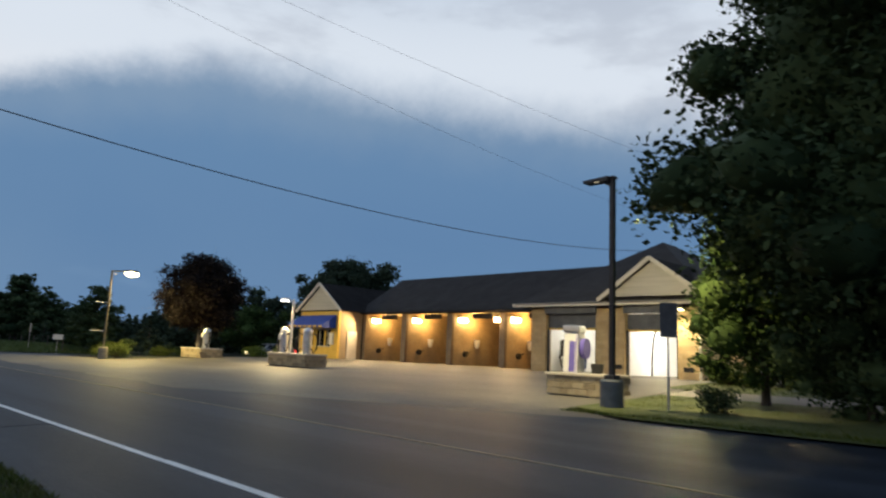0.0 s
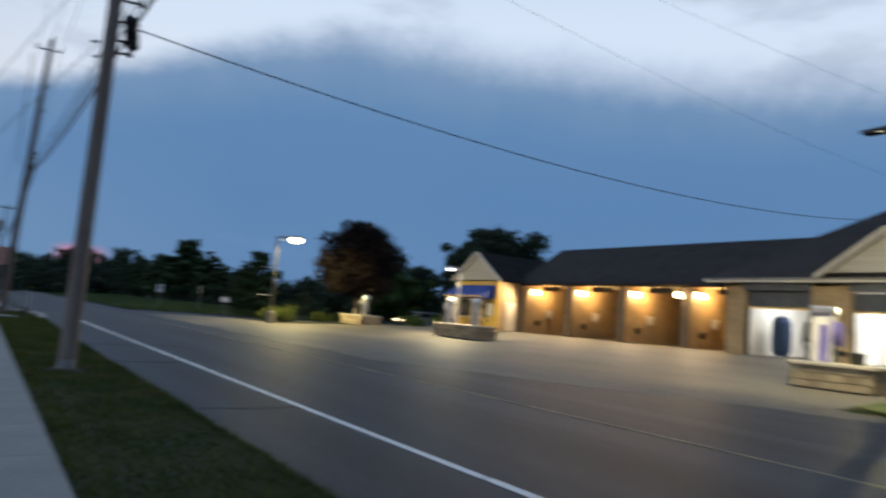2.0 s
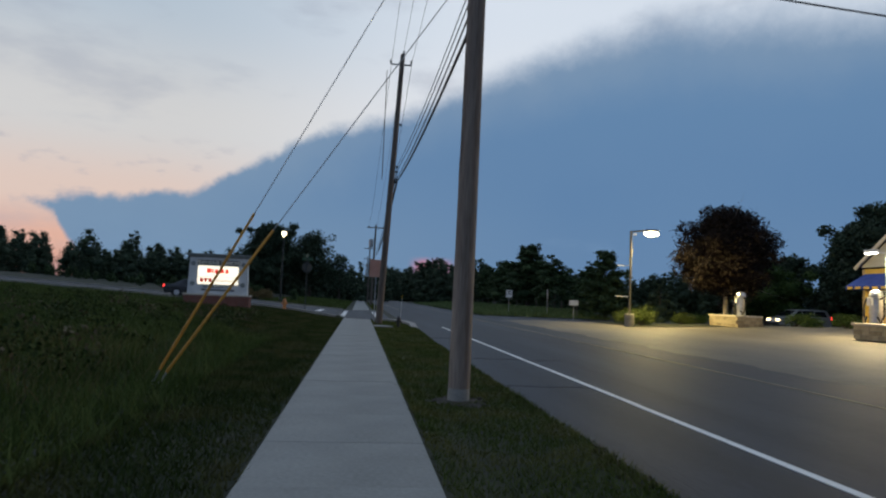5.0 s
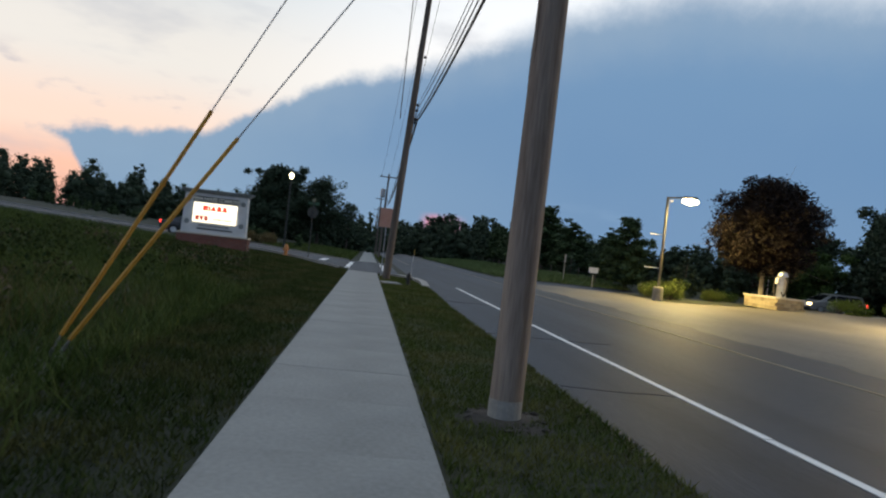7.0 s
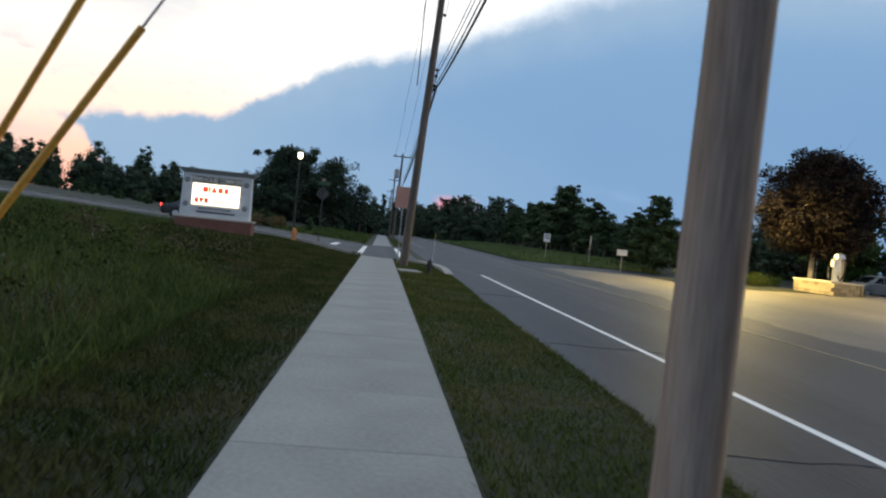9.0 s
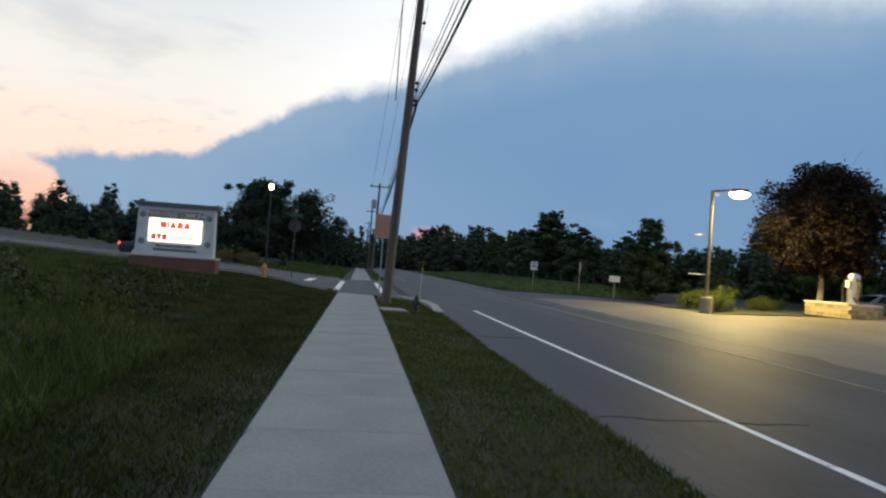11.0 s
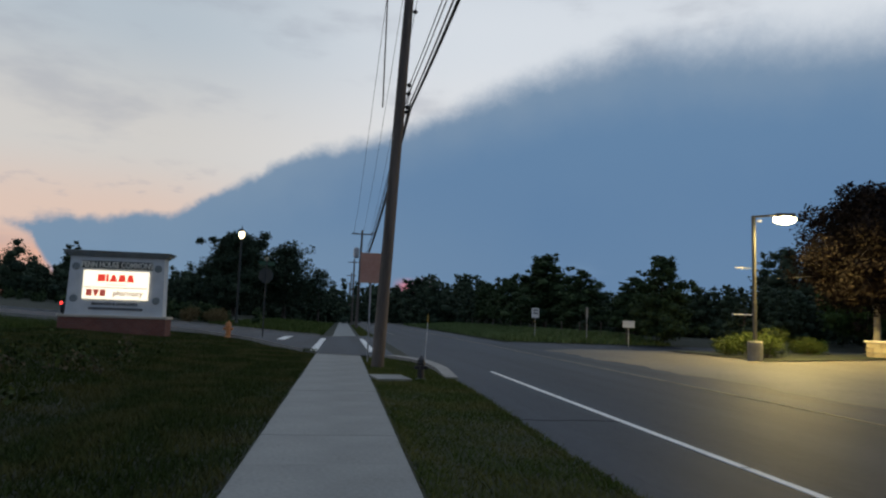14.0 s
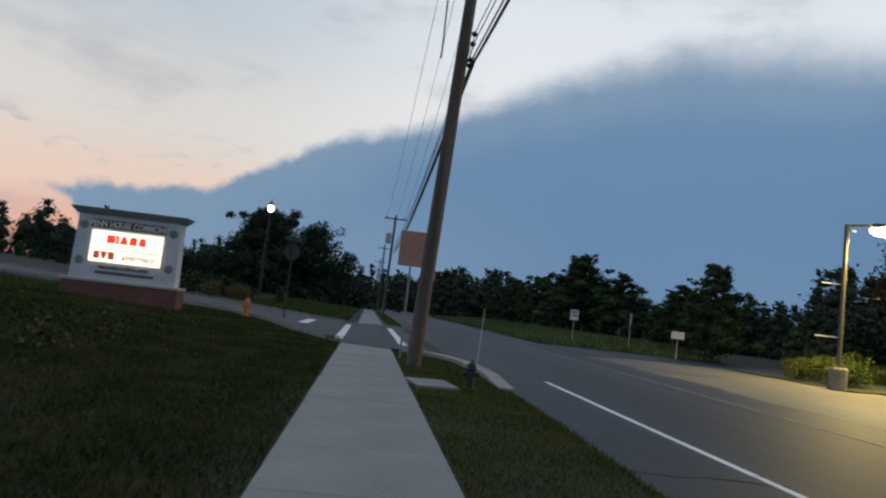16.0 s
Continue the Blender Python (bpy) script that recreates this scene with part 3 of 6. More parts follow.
lamp("garden_lamp_light", "POINT", (-71.5, -7.2, 6.75), 120, (1.0, 0.85, 0.55), 0.2)
BAYX = [-41.0, -36.3, -31.6, -26.9, -22.3]
for bx in BAYX[:4]:
    lamp("wash_bay_light", "POINT", (bx + 0.85, 35.6, 3.62), 150, AMBER, 0.12)
for bx in BAYX[:4]:
    lamp("eave_lamp_light", "SPOT", (bx + 0.85, 33.1, 3.75), 750, (1.0, 0.68, 0.32), 0.05, (0, -1, -0.55), 140)
lamp("wash_bay_light", "POINT", (-27.3, 33.3, 3.65), 40, AMBER, 0.1)
# Added light without a fixture, inside the awning; the windows are dark glass.
lamp("office_front_light", "AREA", (-43.5, 31.0, 3.2), 60, (1.0, 0.75, 0.35), 1.2, (0, -0.6, -1))


# ---- wash house ----
def build_wash_house():
    G, EV = 0.66, 4.25
    H = thing("car_wash_building", pose(0, 0, 0), "long tan brick car wash with dark shingle roof and lit bays", "building")

    def wall(bm, label="", mat=M_BRICK):
        return part("wall", bm, mat, H, label)
    # office block at the west end
    wall(B((-43.5, 31.3, (G + EV) / 2), (5.0, 0.2, EV - G)), "ochre office front", M_YELLOW)
    wall(B((-41.1, 32.65, (G + EV) / 2), (0.2, 2.5, EV - G)))
    wall(B((-46.1, 36.5, (G + EV) / 2), (0.2, 10.6, EV - G)))
    part("door", B((-40.97, 32.5, G + 1.05), (0.06, 0.92, 2.1), 0, 0.01), M_TRIM, H, "plain cream steel service door")
    gab = part("gable", prism([(-46.3, 4.35), (-40.9, 4.35), (-43.6, 6.25)], "y", 31.15, 31.4), M_SIDING, H, "cream sided gable over the office")
    for a, b in (((-46.6, 31.0, 4.28), (-43.6, 31.0, 6.42)), ((-40.6, 31.0, 4.28), (-43.6, 31.0, 6.42))):
        bm = bmesh.new()
        d = Vector(b) - Vector(a)
        box(bm, (0, 0, 0), (d.length, 0.12, 0.2), m=Matrix.Translation((Vector(a) + Vector(b)) / 2) @ pose(0, 0, 0, 0, -math.degrees(math.atan2(d.z, d.x)), 0))
        part("barge_board", bm, M_TRIM, gab)
    bm = bmesh.new()
    vs = [bm.verts.new(p) for p in ((-43.6, 30.95, 6.50), (-43.6, 38.0, 6.50), (-40.5, 38.0, 4.30), (-40.5, 30.95, 4.30), (-46.7, 38.0, 4.30), (-46.7, 30.95, 4.30))]
    bm.faces.new((vs[0], vs[3], vs[2], vs[1]))
    bm.faces.new((vs[0], vs[1], vs[4], vs[5]))
    bmesh.ops.solidify(bm, geom=bm.faces[:], thickness=0.12)
    part("office_roof", bm, M_ROOF, H)
    aw = part("awning", prism([(31.2, 3.95), (29.9, 3.15), (29.9, 2.95), (31.2, 2.95)], "x", -46.0, -41.3), M_BLUE, H, "blue canvas awning over the office front")
    for i in range(7):
        part("valance_mark", B((-45.6 + 0.68 * i, 29.87, 3.03), (0.42, 0.03, 0.14)), M_YELLOW, aw)
    for cx, w in ((-44.9, 1.3), (-43.2, 0.9), (-42.2, 0.55)):
        win = part("window", B((cx, 31.17, G + 1.55), (w, 0.06, 1.25), 0, 0.01), M_GLASS, H, "dark office window")
        part("window_frame", box(box(B((cx, 31.15, G + 2.2), (w + 0.12, 0.1, 0.07)), (cx, 31.15, G + 0.9), (w + 0.12, 0.12, 0.07)), (cx, 31.15, G + 1.55), (0.05, 0.1, 1.2)), M_TRIM, win)
    part("pay_panel", B((-41.75, 31.15, G + 1.5), (0.5, 0.12, 0.9), 0, 0.02), M_WHITEPANEL, H, "pale pay station panel")
    # self-service bays: divider walls, back wall and header
    for i, bx in enumerate(BAYX):
        wall(B((bx, 38.0, (G + EV) / 2), (0.3, 8.4, EV - G)))
        part("pier", B((bx, 33.72, (G + EV) / 2), (0.46, 0.22, EV - G), 0, 0.01), M_POST if 0 < i < 4 else M_BRICK, H, "brown steel bay post" if 0 < i < 4 else "")
    wall(B((-31.6, 42.2, (G + EV) / 2), (18.6, 0.25, EV - G)))
    part("bay_ceiling", B((-31.6, 37.9, EV + 0.05), (18.6, 8.6, 0.1)), M_TRIM, H)
    part("eave_fascia", B((-31.7, 33.35, EV - 0.02), (18.4, 0.12, 0.24)), M_ROOF, H)
    for i, bx in enumerate(BAYX[:4]):
        f = part("wash_bay_lamp", B((bx + 0.33, 34.6, 3.70), (0.34, 0.62, 0.30), 0, 0.07), M_BULB, H, "lit amber wall lamp")
        part("lamp_hood", B((bx + 0.27, 34.6, 3.90), (0.28, 0.72, 0.06), 0, 0.01), M_BLACKMETAL, f)
        part("beam", B((bx + 2.9, 33.75, EV - 0.32), (1.6, 0.18, 0.34)), M_DARK, H, "dark hose boom housing under the eave")
        bag = part("towel_box", lathe([(0.10, 0), (0.16, 0.15), (0.22, 0.55), (0.22, 0.6)], 8, (bx + 0.42, 36.0, G + 1.15)), M_WHITEPANEL, H, "pale waste funnel on the bay wall")
        hose = part("hose_reel", R((bx + 0.2, 35.0, G + 0.75), (bx + 0.36, 35.0, G + 0.75), 0.2, 0.2, 14), M_DARK, H, "coiled black wash hose")
        part("brush_handle", R((bx + 0.3, 35.0, G + 0.75), (bx + 0.3, 35.5, G + 0.95), 0.03), M_DARK, hose)
    fl = part("wash_bay_lamp", B((-27.25, 33.5, 3.66), (0.34, 0.22, 0.3), 0, 0.05), M_BULB, H, "lit amber lamp on a bay post")
    part("downpipe", R((-41.0, 33.5, G), (-41.0, 33.5, EV), 0.05), M_DARK, H)
    # main roof
    bm = bmesh.new()
    P = [(-41.6, 33.2, 4.25), (-22.0, 33.2, 4.25), (-17.5, 37.4, 7.25), (-41.0, 37.4, 7.25), (-45.0, 42.6, 4.25), (-17.5, 42.6, 4.25), (-45.6, 37.4, 4.25)]
    v = [bm.verts.new(p) for p in P]
    bm.faces.new((v[0], v[1], v[2], v[3]))
    bm.faces.new((v[3], v[2], v[5], v[4]))
    bm.faces.new((v[0], v[3], v[6]))
    bm.faces.new((v[3], v[4], v[6]))
    bmesh.ops.recalc_face_normals(bm, faces=bm.faces)
    bmesh.ops.solidify(bm, geom=bm.faces[:], thickness=0.14)
    part("roof", bm, M_ROOF, H, "dark shingled main roof")
    # automatic bay block at the east end
    for a, b in ((-22.7, -21.7), (-18.5, -16.8), (-14.0, -12.8)):
        part("pier", B(((a + b) / 2, 31.45, (G + EV) / 2), (b - a, 0.5, EV - G), 0, 0.015), M_BLOCKWALL, H)
    wall(B((-12.9, 35.0, (G + EV) / 2), (0.25, 6.6, EV - G)), "", M_BLOCKWALL)
    wall(B((-12.9, 42.0, (G + EV) / 2), (0.25, 5.4, EV - G)), "", M_BLOCKWALL)
    wall(B((-12.9, 38.8, 3.75), (0.25, 1.1, 1.0)), "", M_BLOCKWALL)
    wall(B((-22.55, 38.2, (G + EV) / 2), (0.25, 13.0, EV - G)), "", M_BLOCKWALL)
    wall(B((-17.7, 44.7, (G + EV) / 2), (9.9, 0.25, EV - G)), "", M_WHITEPANEL)
    part("side_door", B((-12.95, 38.8, G + 1.3), (0.08, 1.0, 2.55), 0, 0.01), M_TUBE, H, "lit glazed side door")
    for a, b, lo in ((-21.7, -18.5, 3.02), (-16.8, -14.0, 2.95)):
        c = (a + b) / 2
        sh = part("shutter", B((c, 31.5, lo + 0.42), (b - a, 0.08, 0.78)), M_SHUTTER, H, "half raised grey roll shutter")
        for k in range(7):
            part("slat", B((c, 31.44, lo + 0.1 + 0.11 * k), (b - a - 0.06, 0.05, 0.085), 0, 0.012), M_SHUTTER, sh)
        part("shutter_box", B((c, 31.32, 4.02), (b - a + 0.1, 0.46, 0.42), 0, 0.03), M_SHUTTER, H)
        part("yellow_edge", B((c, 31.42, lo - 0.02), (b - a, 0.1, 0.09)), M_YELLOW, sh)
        for k in (a + 0.05, b - 0.05):
            part("door_track", B((k, 31.4, (G + lo) / 2), (0.1, 0.14, lo - G)), M_BLACKMETAL, H)
        part("inner_wall", B((a - 0.35, 38.0, (G + EV) / 2), (0.1, 12.6, EV - G)), M_WHITEPANEL, H)
        part("inner_wall", B((b + 0.35, 38.0, (G + EV) / 2), (0.1, 12.6, EV - G)), M_WHITEPANEL, H)
        part("inner_ceiling", B((c, 38.0, EV - 0.05), (b - a + 0.7, 12.9, 0.08)), M_WHITEPANEL, H)
        for yy in (33.4, 36.0, 38.6):
            part("ceiling_tube", B((c, yy, EV - 0.14), (0.16, 1.5, 0.06), 0, 0.01), M_TUBE, H)
    for cx in (-17.2, -13.45):
        part("vent", box(box(B((cx, 31.18, G + 0.45), (0.5, 0.06, 0.22)), (cx, 31.15, G + 0.42), (0.44, 0.04, 0.03)), (cx, 31.15, G + 0.5), (0.44, 0.04, 0.03)), M_DARK, H, "dark louvred wall vent")
    for c, sz in (((-13.7, 31.0, 4.02), (0.3, 0.3, 0.16)), ((-12.6, 36.5, 3.62), (0.24, 0.3, 0.18))):
        wl = part("wall_lamp", B(c, sz, 0, 0.04), M_BLACKMETAL, H, "lit wall lamp")
        part("lamp_lens", B((c[0], c[1], c[2] - 0.1), (sz[0] * 0.8, sz[1] * 0.8, 0.05), 0, 0.01), M_LAMP_WARM, wl)
    part("downpipe", R((-12.85, 31.1, G), (-12.85, 31.1, EV), 0.06), M_TRIM, H, "cream corner downpipe")
    part("lintel", B((-17.75, 31.45, 4.16), (10.0, 0.5, 0.22)), M_BLOCKWALL, H)
    part("gutter", B((-17.9, 30.78, 4.28), (11.6, 0.16, 0.2), 0, 0.02), M_TRIM, H, "pale gutter along the eave")
    part("gutter", B((-12.1, 36.0, 4.28), (0.16, 10.4, 0.2), 0, 0.02), M_TRIM, H)
    part("soffit", B((-17.8, 31.0, 4.33), (11.4, 0.6, 0.06)), M_TRIM, H)
    bm = bmesh.new()
    v = [bm.verts.new(p) for p in ((-23.7, 30.7, 4.34), (-12.0, 30.7, 4.34), (-12.0, 46.0, 4.34), (-23.7, 46.0, 4.34), (-18.2, 38.0, 8.55), (-18.2, 39.5, 8.55))]
    for f in ((0, 1, 4), (1, 2, 5, 4), (2, 3, 5), (3, 0, 4, 5)):
        bm.faces.new([v[i] for i in f])
    bmesh.ops.recalc_face_normals(bm, faces=bm.faces)
    bmesh.ops.solidify(bm, geom=bm.faces[:], thickness=0.14)
    part("roof", bm, M_ROOF, H, "dark hipped shingle roof")
    g2 = part("gable", prism([(-17.6, 4.62), (-12.75, 4.62), (-15.15, 6.30)], "y", 30.85, 31.05), M_SIDING, H, "cream sided gable over the wash bay")
    bm = bmesh.new()
    v = [bm.verts.new(p) for p in ((-15.15, 30.6, 6.52), (-15.15, 35.5, 6.52), (-12.3, 33.0, 4.45), (-12.3, 30.6, 4.45), (-18.0, 33.0, 4.45), (-18.0, 30.6, 4.45))]
    bm.faces.new((v[0], v[3], v[2], v[1]))
    bm.faces.new((v[0], v[1], v[4], v[5]))
    bmesh.ops.solidify(bm, geom=bm.faces[:], thickness=0.1)
    part("gable_roof", bm, M_ROOF, H)
    for a, b in (((-18.05, 30.62, 4.42), (-15.15, 30.62, 6.46)), ((-12.25, 30.62, 4.42), (-15.15, 30.62, 6.46))):
        d = Vector(b) - Vector(a)
        bm = box(bmesh.new(), (0, 0, 0), (d.length, 0.1, 0.2), m=Matrix.Translation((Vector(a) + Vector(b)) / 2) @ pose(0, 0, 0, 0, -math.degrees(math.atan2(d.z, d.x)), 0))
        part("barge_board", bm, M_TRIM, g2)
    for px, py in ((-14.2, 39.2), (-13.6, 40.0)):
        part("vent_pipe", R((px, py, 5.3), (px, py, 7.6), 0.09), M_BLACKMETAL, H, "black roof flue")
    part("floor_slab", B((-17.7, 37.9, 0.60), (10.2, 13.4, 0.14)), M_LOT, H)


build_wash_house()


def build_wash_gear():
    t = thing("wash_brush", pose(-21.15, 33.6, 0.67), "tall dark blue vertical wash brush in the bay", "wash brush")
    part("brush", lathe([(0.34, 0.05), (0.46, 0.3), (0.48, 1.0), (0.46, 1.7), (0.30, 2.0)], 18), M_BLUEBRUSH, t)
    part("spindle", R((0, 0, 0), (0, 0, 2.5), 0.05), M_BLACKMETAL, t)
    t = thing("wash_machine", pose(-19.1, 33.2, 0.67), "white upright wash machine panel", "wash machine")
    part("panel", B((0, 0, 1.1), (0.9, 0.3, 2.1), 0, 0.04), M_WHITEPANEL, t)
    part("base", B((0, 0, 0.12), (1.0, 0.5, 0.24), 0, 0.03), M_DARK, t)
    t = thing("rinse_boom", pose(-16.5, 33.4, 0.67), "black bent rinse boom hanging in the bay", "wash boom")
    arc = [Vector((0.95, 0, 2.62)), Vector((0.55, 0, 2.6)), Vector((0.3, 0, 2.45)), Vector((0.14, 0, 2.1)), Vector((0.05, 0, 1.4)), Vector((0, 0, 0.35)), Vector((0, 0, 0))]
    for a, b in zip(arc, arc[1:]):
        part("boom_tube", R(a, b, 0.05), M_BLACKMETAL, t)
    part("carriage", B((1.5, 0, 2.70), (1.3, 0.2, 0.16), 0, 0.02), M_BLACKMETAL, t)


build_wash_gear()


# ---- stone planters with vacuum stations ----
def planter(x, y, lx, ly, label):
    z0 = height(x, y)
    t = thing("stone_planter", pose(x, y, z0), label, "planter", "planters on the forecourt")
    rng = random.Random(int(lx * 10 + abs(x)))
    part("core", B((0, 0, 0.31), (lx - 0.16, ly - 0.16, 0.64)), M_KERB, t)
    meshes = []
    for w in (0.34, 0.44, 0.54):
        bm = B((0, 0, 0), (w - 0.014, 0.12, 0.200), 0, 0.016)
        me = bpy.data.meshes.new("block")
        bm.to_mesh(me)
        bm.free()
        me.materials.append(M_STONE)
        meshes.append((w, me))
    for row in range(3):
        for s in range(4):
            run = lx if s % 2 == 0 else ly
            p = -run / 2
            while p < run / 2 - 0.1:
                w, me = rng.choice(meshes)
                if p + w > run / 2 + 0.05:
                    w, me = meshes[0]
                c = p + w / 2
                off = 0.008 * rng.random()
                pos = {0: (c, -ly / 2 + 0.05 - off), 1: (lx / 2 - 0.05 + off, c), 2: (c, ly / 2 - 0.05 + off), 3: (-lx / 2 + 0.05 - off, c)}[s]
                o = new("block", me)
                o.parent = t
                o.matrix_basis = pose(pos[0], pos[1], 0.11 + 0.213 * row, 0, 0, 90 * (s % 2))
                p += w
    part("cap", B((0, 0, 0.69), (lx + 0.14, ly + 0.14, 0.10), 0, 0.025), M_CAP, t, "pale cast cap")
    return z0 + 0.74


def vacuum(x, y, z, label, rz=0, decal=True):
    t = thing("vacuum_station", pose(x, y, z, 0, 0, rz), label, "vacuum station", "vacuum stations")
    part("cabinet", lathe([(0.27, 0), (0.27, 1.15), (0.24, 1.2)], 20), M_STEEL, t, "brushed steel drum")
    part("dome", lathe([(0.29, 1.18), (0.30, 1.26), (0.24, 1.42), (0.10, 1.50), (0.02, 1.52)], 20), M_STEEL, t)
    if decal:
        part("decal", lathe([(0.275, 0.2), (0.275, 1.0)], 20), M_PURPLE, t, "violet and white wrap")
        part("decal_stripe", lathe([(0.28, 0.45), (0.28, 0.62)], 20), M_WHITE, t)
    part("coin_box", B((0, -0.30, 0.95), (0.26, 0.12, 0.36), 0, 0.02), M_WHITE, t)
    for s in (-1, 1):
        pts = [Vector((0.28 * s, 0, 1.1)), Vector((0.5 * s, -0.05, 1.15)), Vector((0.62 * s, -0.08, 0.8)), Vector((0.6 * s, -0.1, 0.35)), Vector((0.45 * s, -0.15, 0.06)), Vector((0.3 * s, -0.2, 0.3))]
        h = cable("hose", pts, 0.045, M_DARK, parent=t)


zt = planter(-12.3, 20.9, 2.3, 1.5, "curved cream stone planter beside the lamp post")
def vacuum_cabinet(x, y, z, rz):
    t = thing("vacuum_station", pose(x, y, z, 0, 0, rz), "tall steel vacuum cabinet with white and violet wrap", "vacuum station", "vacuum stations")
    part("cabinet", prism([(-0.34, 0), (0.34, 0), (0.34, 1.42), (-0.22, 1.42)], "x", -0.27, 0.27), M_STEEL, t)
    part("head", B((0, 0.04, 1.53), (0.62, 0.70, 0.24), 0, 0.05), M_STEEL, t, "rounded steel head")
    w = part("wrap", prism([(-0.352, 0.04), (-0.33, 0.04), (-0.215, 1.38), (-0.237, 1.38)], "x", -0.25, 0.25), M_WHITE, t, "white printed wrap")
    part("wrap_stripe", prism([(-0.366, 0.04), (-0.35, 0.04), (-0.26, 1.10), (-0.276, 1.10)], "x", -0.05, 0.16), M_PURPLE, w)
    part("wrap_stripe", prism([(-0.366, 0.04), (-0.35, 0.04), (-0.24, 1.32), (-0.256, 1.32)], "x", 0.19, 0.22), M_PURPLE, w)
    part("side_wrap", B((0.276, 0.05, 0.7), (0.012, 0.4, 1.2)), M_STEEL, t)
    part("hose_drum", R((0.30, 0.1, 0.85), (0.46, 0.1, 0.85), 0.36, 0.36, 20), M_PURPLE, t, "violet hose drum")
    for yy in (-0.42, 0.4):
        part("nozzle_holder", R((-0.38, yy * 0.4, 0.55), (-0.38, yy * 0.4, 1.1), 0.07), M_DARK, t)
    cable("hose", [Vector(p) for p in ((-0.3, 0.1, 1.2), (-0.5, 0.1, 1.1), (-0.55, 0.05, 0.5), (-0.42, 0.0, 0.1), (-0.38, 0.05, 0.5))], 0.04, M_DARK, parent=t)


vacuum_cabinet(-12.85, 20.9, zt, 12)
t = thing("waste_bin", pose(-11.95, 21.0, zt), "low dark waste bin on the planter", "bin")
part("body", lathe([(0.18, 0), (0.22, 0.3), (0.2, 0.34)], 14), M_DARK, t)
part("rim", lathe([(0.225, 0.28), (0.225, 0.33)], 14), M_BLACKMETAL, t)
zt = planter(-33.6, 22.9, 3.8, 1.5, "long tan stone planter before the office")
vacuum(-35.05, 22.9, zt, "steel vacuum station with looped hoses", 0, False)
vacuum(-32.6, 22.9, zt, "steel vacuum station beside the planter lamp", 40, False)
zt = planter(-48.9, 24.3, 3.2, 1.7, "tan stone planter near the plum tree")
vacuum(-48.0, 24.2, zt, "shiny steel vacuum station on the planter", 0, False)


# ---- lamp posts ----
def lot_lamp():
    z = height(-49.7, 17.5)
    t = thing("lot_lamp_post", pose(-49.7, 17.5, z), "lit tan forecourt lamp post on a concrete base", "lamp post")
    part("base", lathe([(0.31, -0.1), (0.31, 0.78), (0.27, 0.84)], 20), M_OLDBASE, t, "round concrete base")
    part("pole", B((0, 0, 3.5), (0.13, 0.13, 5.5), 0, 0.02), M_TANPOLE, t)
    part("arm", R((0, 0, 6.2), (0.2, 0.85, 6.28), 0.05), M_TANPOLE, t)
    part("head", B((0.32, 1.25, 6.27), (0.42, 0.80, 0.18), -14, 0.05), M_TANPOLE, t)
    # Lens swollen beyond the head so its shape includes the lamp's glare.
    bm = bmesh.new()
    bmesh.ops.create_uvsphere(bm, u_segments=18, v_segments=10, radius=0.5, matrix=pose(0.32, 1.25, 6.10, 0, 0, -14) @ Matrix.Diagonal((0.56, 0.98, 0.42, 1)))
    part("lens", bm, M_LAMP_WARM, t, "glowing warm lens, enlarged to take in its glare", True)
    for zz, L in ((3.95, 0.75), (1.95, 0.9)):
        part("sign_bracket", B((-0.05, -0.1 - L / 2, zz), (0.05, L, 0.05)), M_WHITE, t, "thin pale banner bracket")
    part("camera", B((0.05, 0.22, 6.02), (0.08, 0.2, 0.09), 0, 0.01), M_WHITE, t)


lot_lamp()


def black_lamp():
    t = thing("black_lamp_post", pose(-9.62, 18.1, -0.05), "black square lamp post with an assumed downlight on a concrete base", "lamp post")
    part("base", lathe([(0.34, -0.15), (0.34, 0.86), (0.30, 0.92)], 24), M_GREYTEXT, t, "dark painted concrete base")
    part("base_cover", B((0, 0, 0.98), (0.34, 0.34, 0.14), 0, 0.03), M_BLACKMETAL, t)
    part("pole", B((0, 0, 3.95), (0.15, 0.15, 6.0), 0, 0.015), M_BLACKMETAL, t)
    bm = prism([(-0.08, 7.0), (-0.08, 6.80), (-0.20, 6.92), (-0.95, 6.93), (-0.95, 6.96)], "y", -0.18, 0.18)
    part("head", bm, M_BLACKMETAL, t, "flat black wedge lamp head")
    part("cap", B((0, 0, 6.96), (0.2, 0.24, 0.08), 0, 0.02), M_BLACKMETAL, t)
    part("lens", B((-0.58, 0, 6.918), (0.16, 0.12, 0.012)), M_LENSDIM, t, "recessed downlight lens")
    # Skirts added to hide the assumed lens from the side.
    for yy in (-0.175, 0.175):
        part("skirt", B((-0.52, yy, 6.905), (0.86, 0.012, 0.07)), M_BLACKMETAL, t)
    part("skirt", B((-0.945, 0, 6.91), (0.012, 0.35, 0.06)), M_BLACKMETAL, t)
    part("skirt", B((-0.20, 0, 6.85), (0.03, 0.35, 0.16)), M_BLACKMETAL, t)


black_lamp()


def small_lamp(x, y, label):
    z = height(x, y) + 0.74
    t = thing("office_lamp_post", pose(x, y, z), label, "lamp post")
    part("pole", R((0, 0, 0), (0, 0, 3.2), 0.08, 0.07), M_WHITE, t, "white round pole")
    part("arm", R((0, 0, 3.1), (-0.7, 0, 3.22), 0.04), M_WHITE, t)
    part("head", B((-0.95, 0, 3.26), (0.62, 0.3, 0.14), 0, 0.04), M_WHITE, t)
    part("lens", B((-0.95, 0, 3.17), (0.52, 0.24, 0.08), 0, 0.02), M_LAMP_WHITE, t, "glowing lens")


small_lamp(-34.5, 23.0, "white lamp post glowing on the office planter")


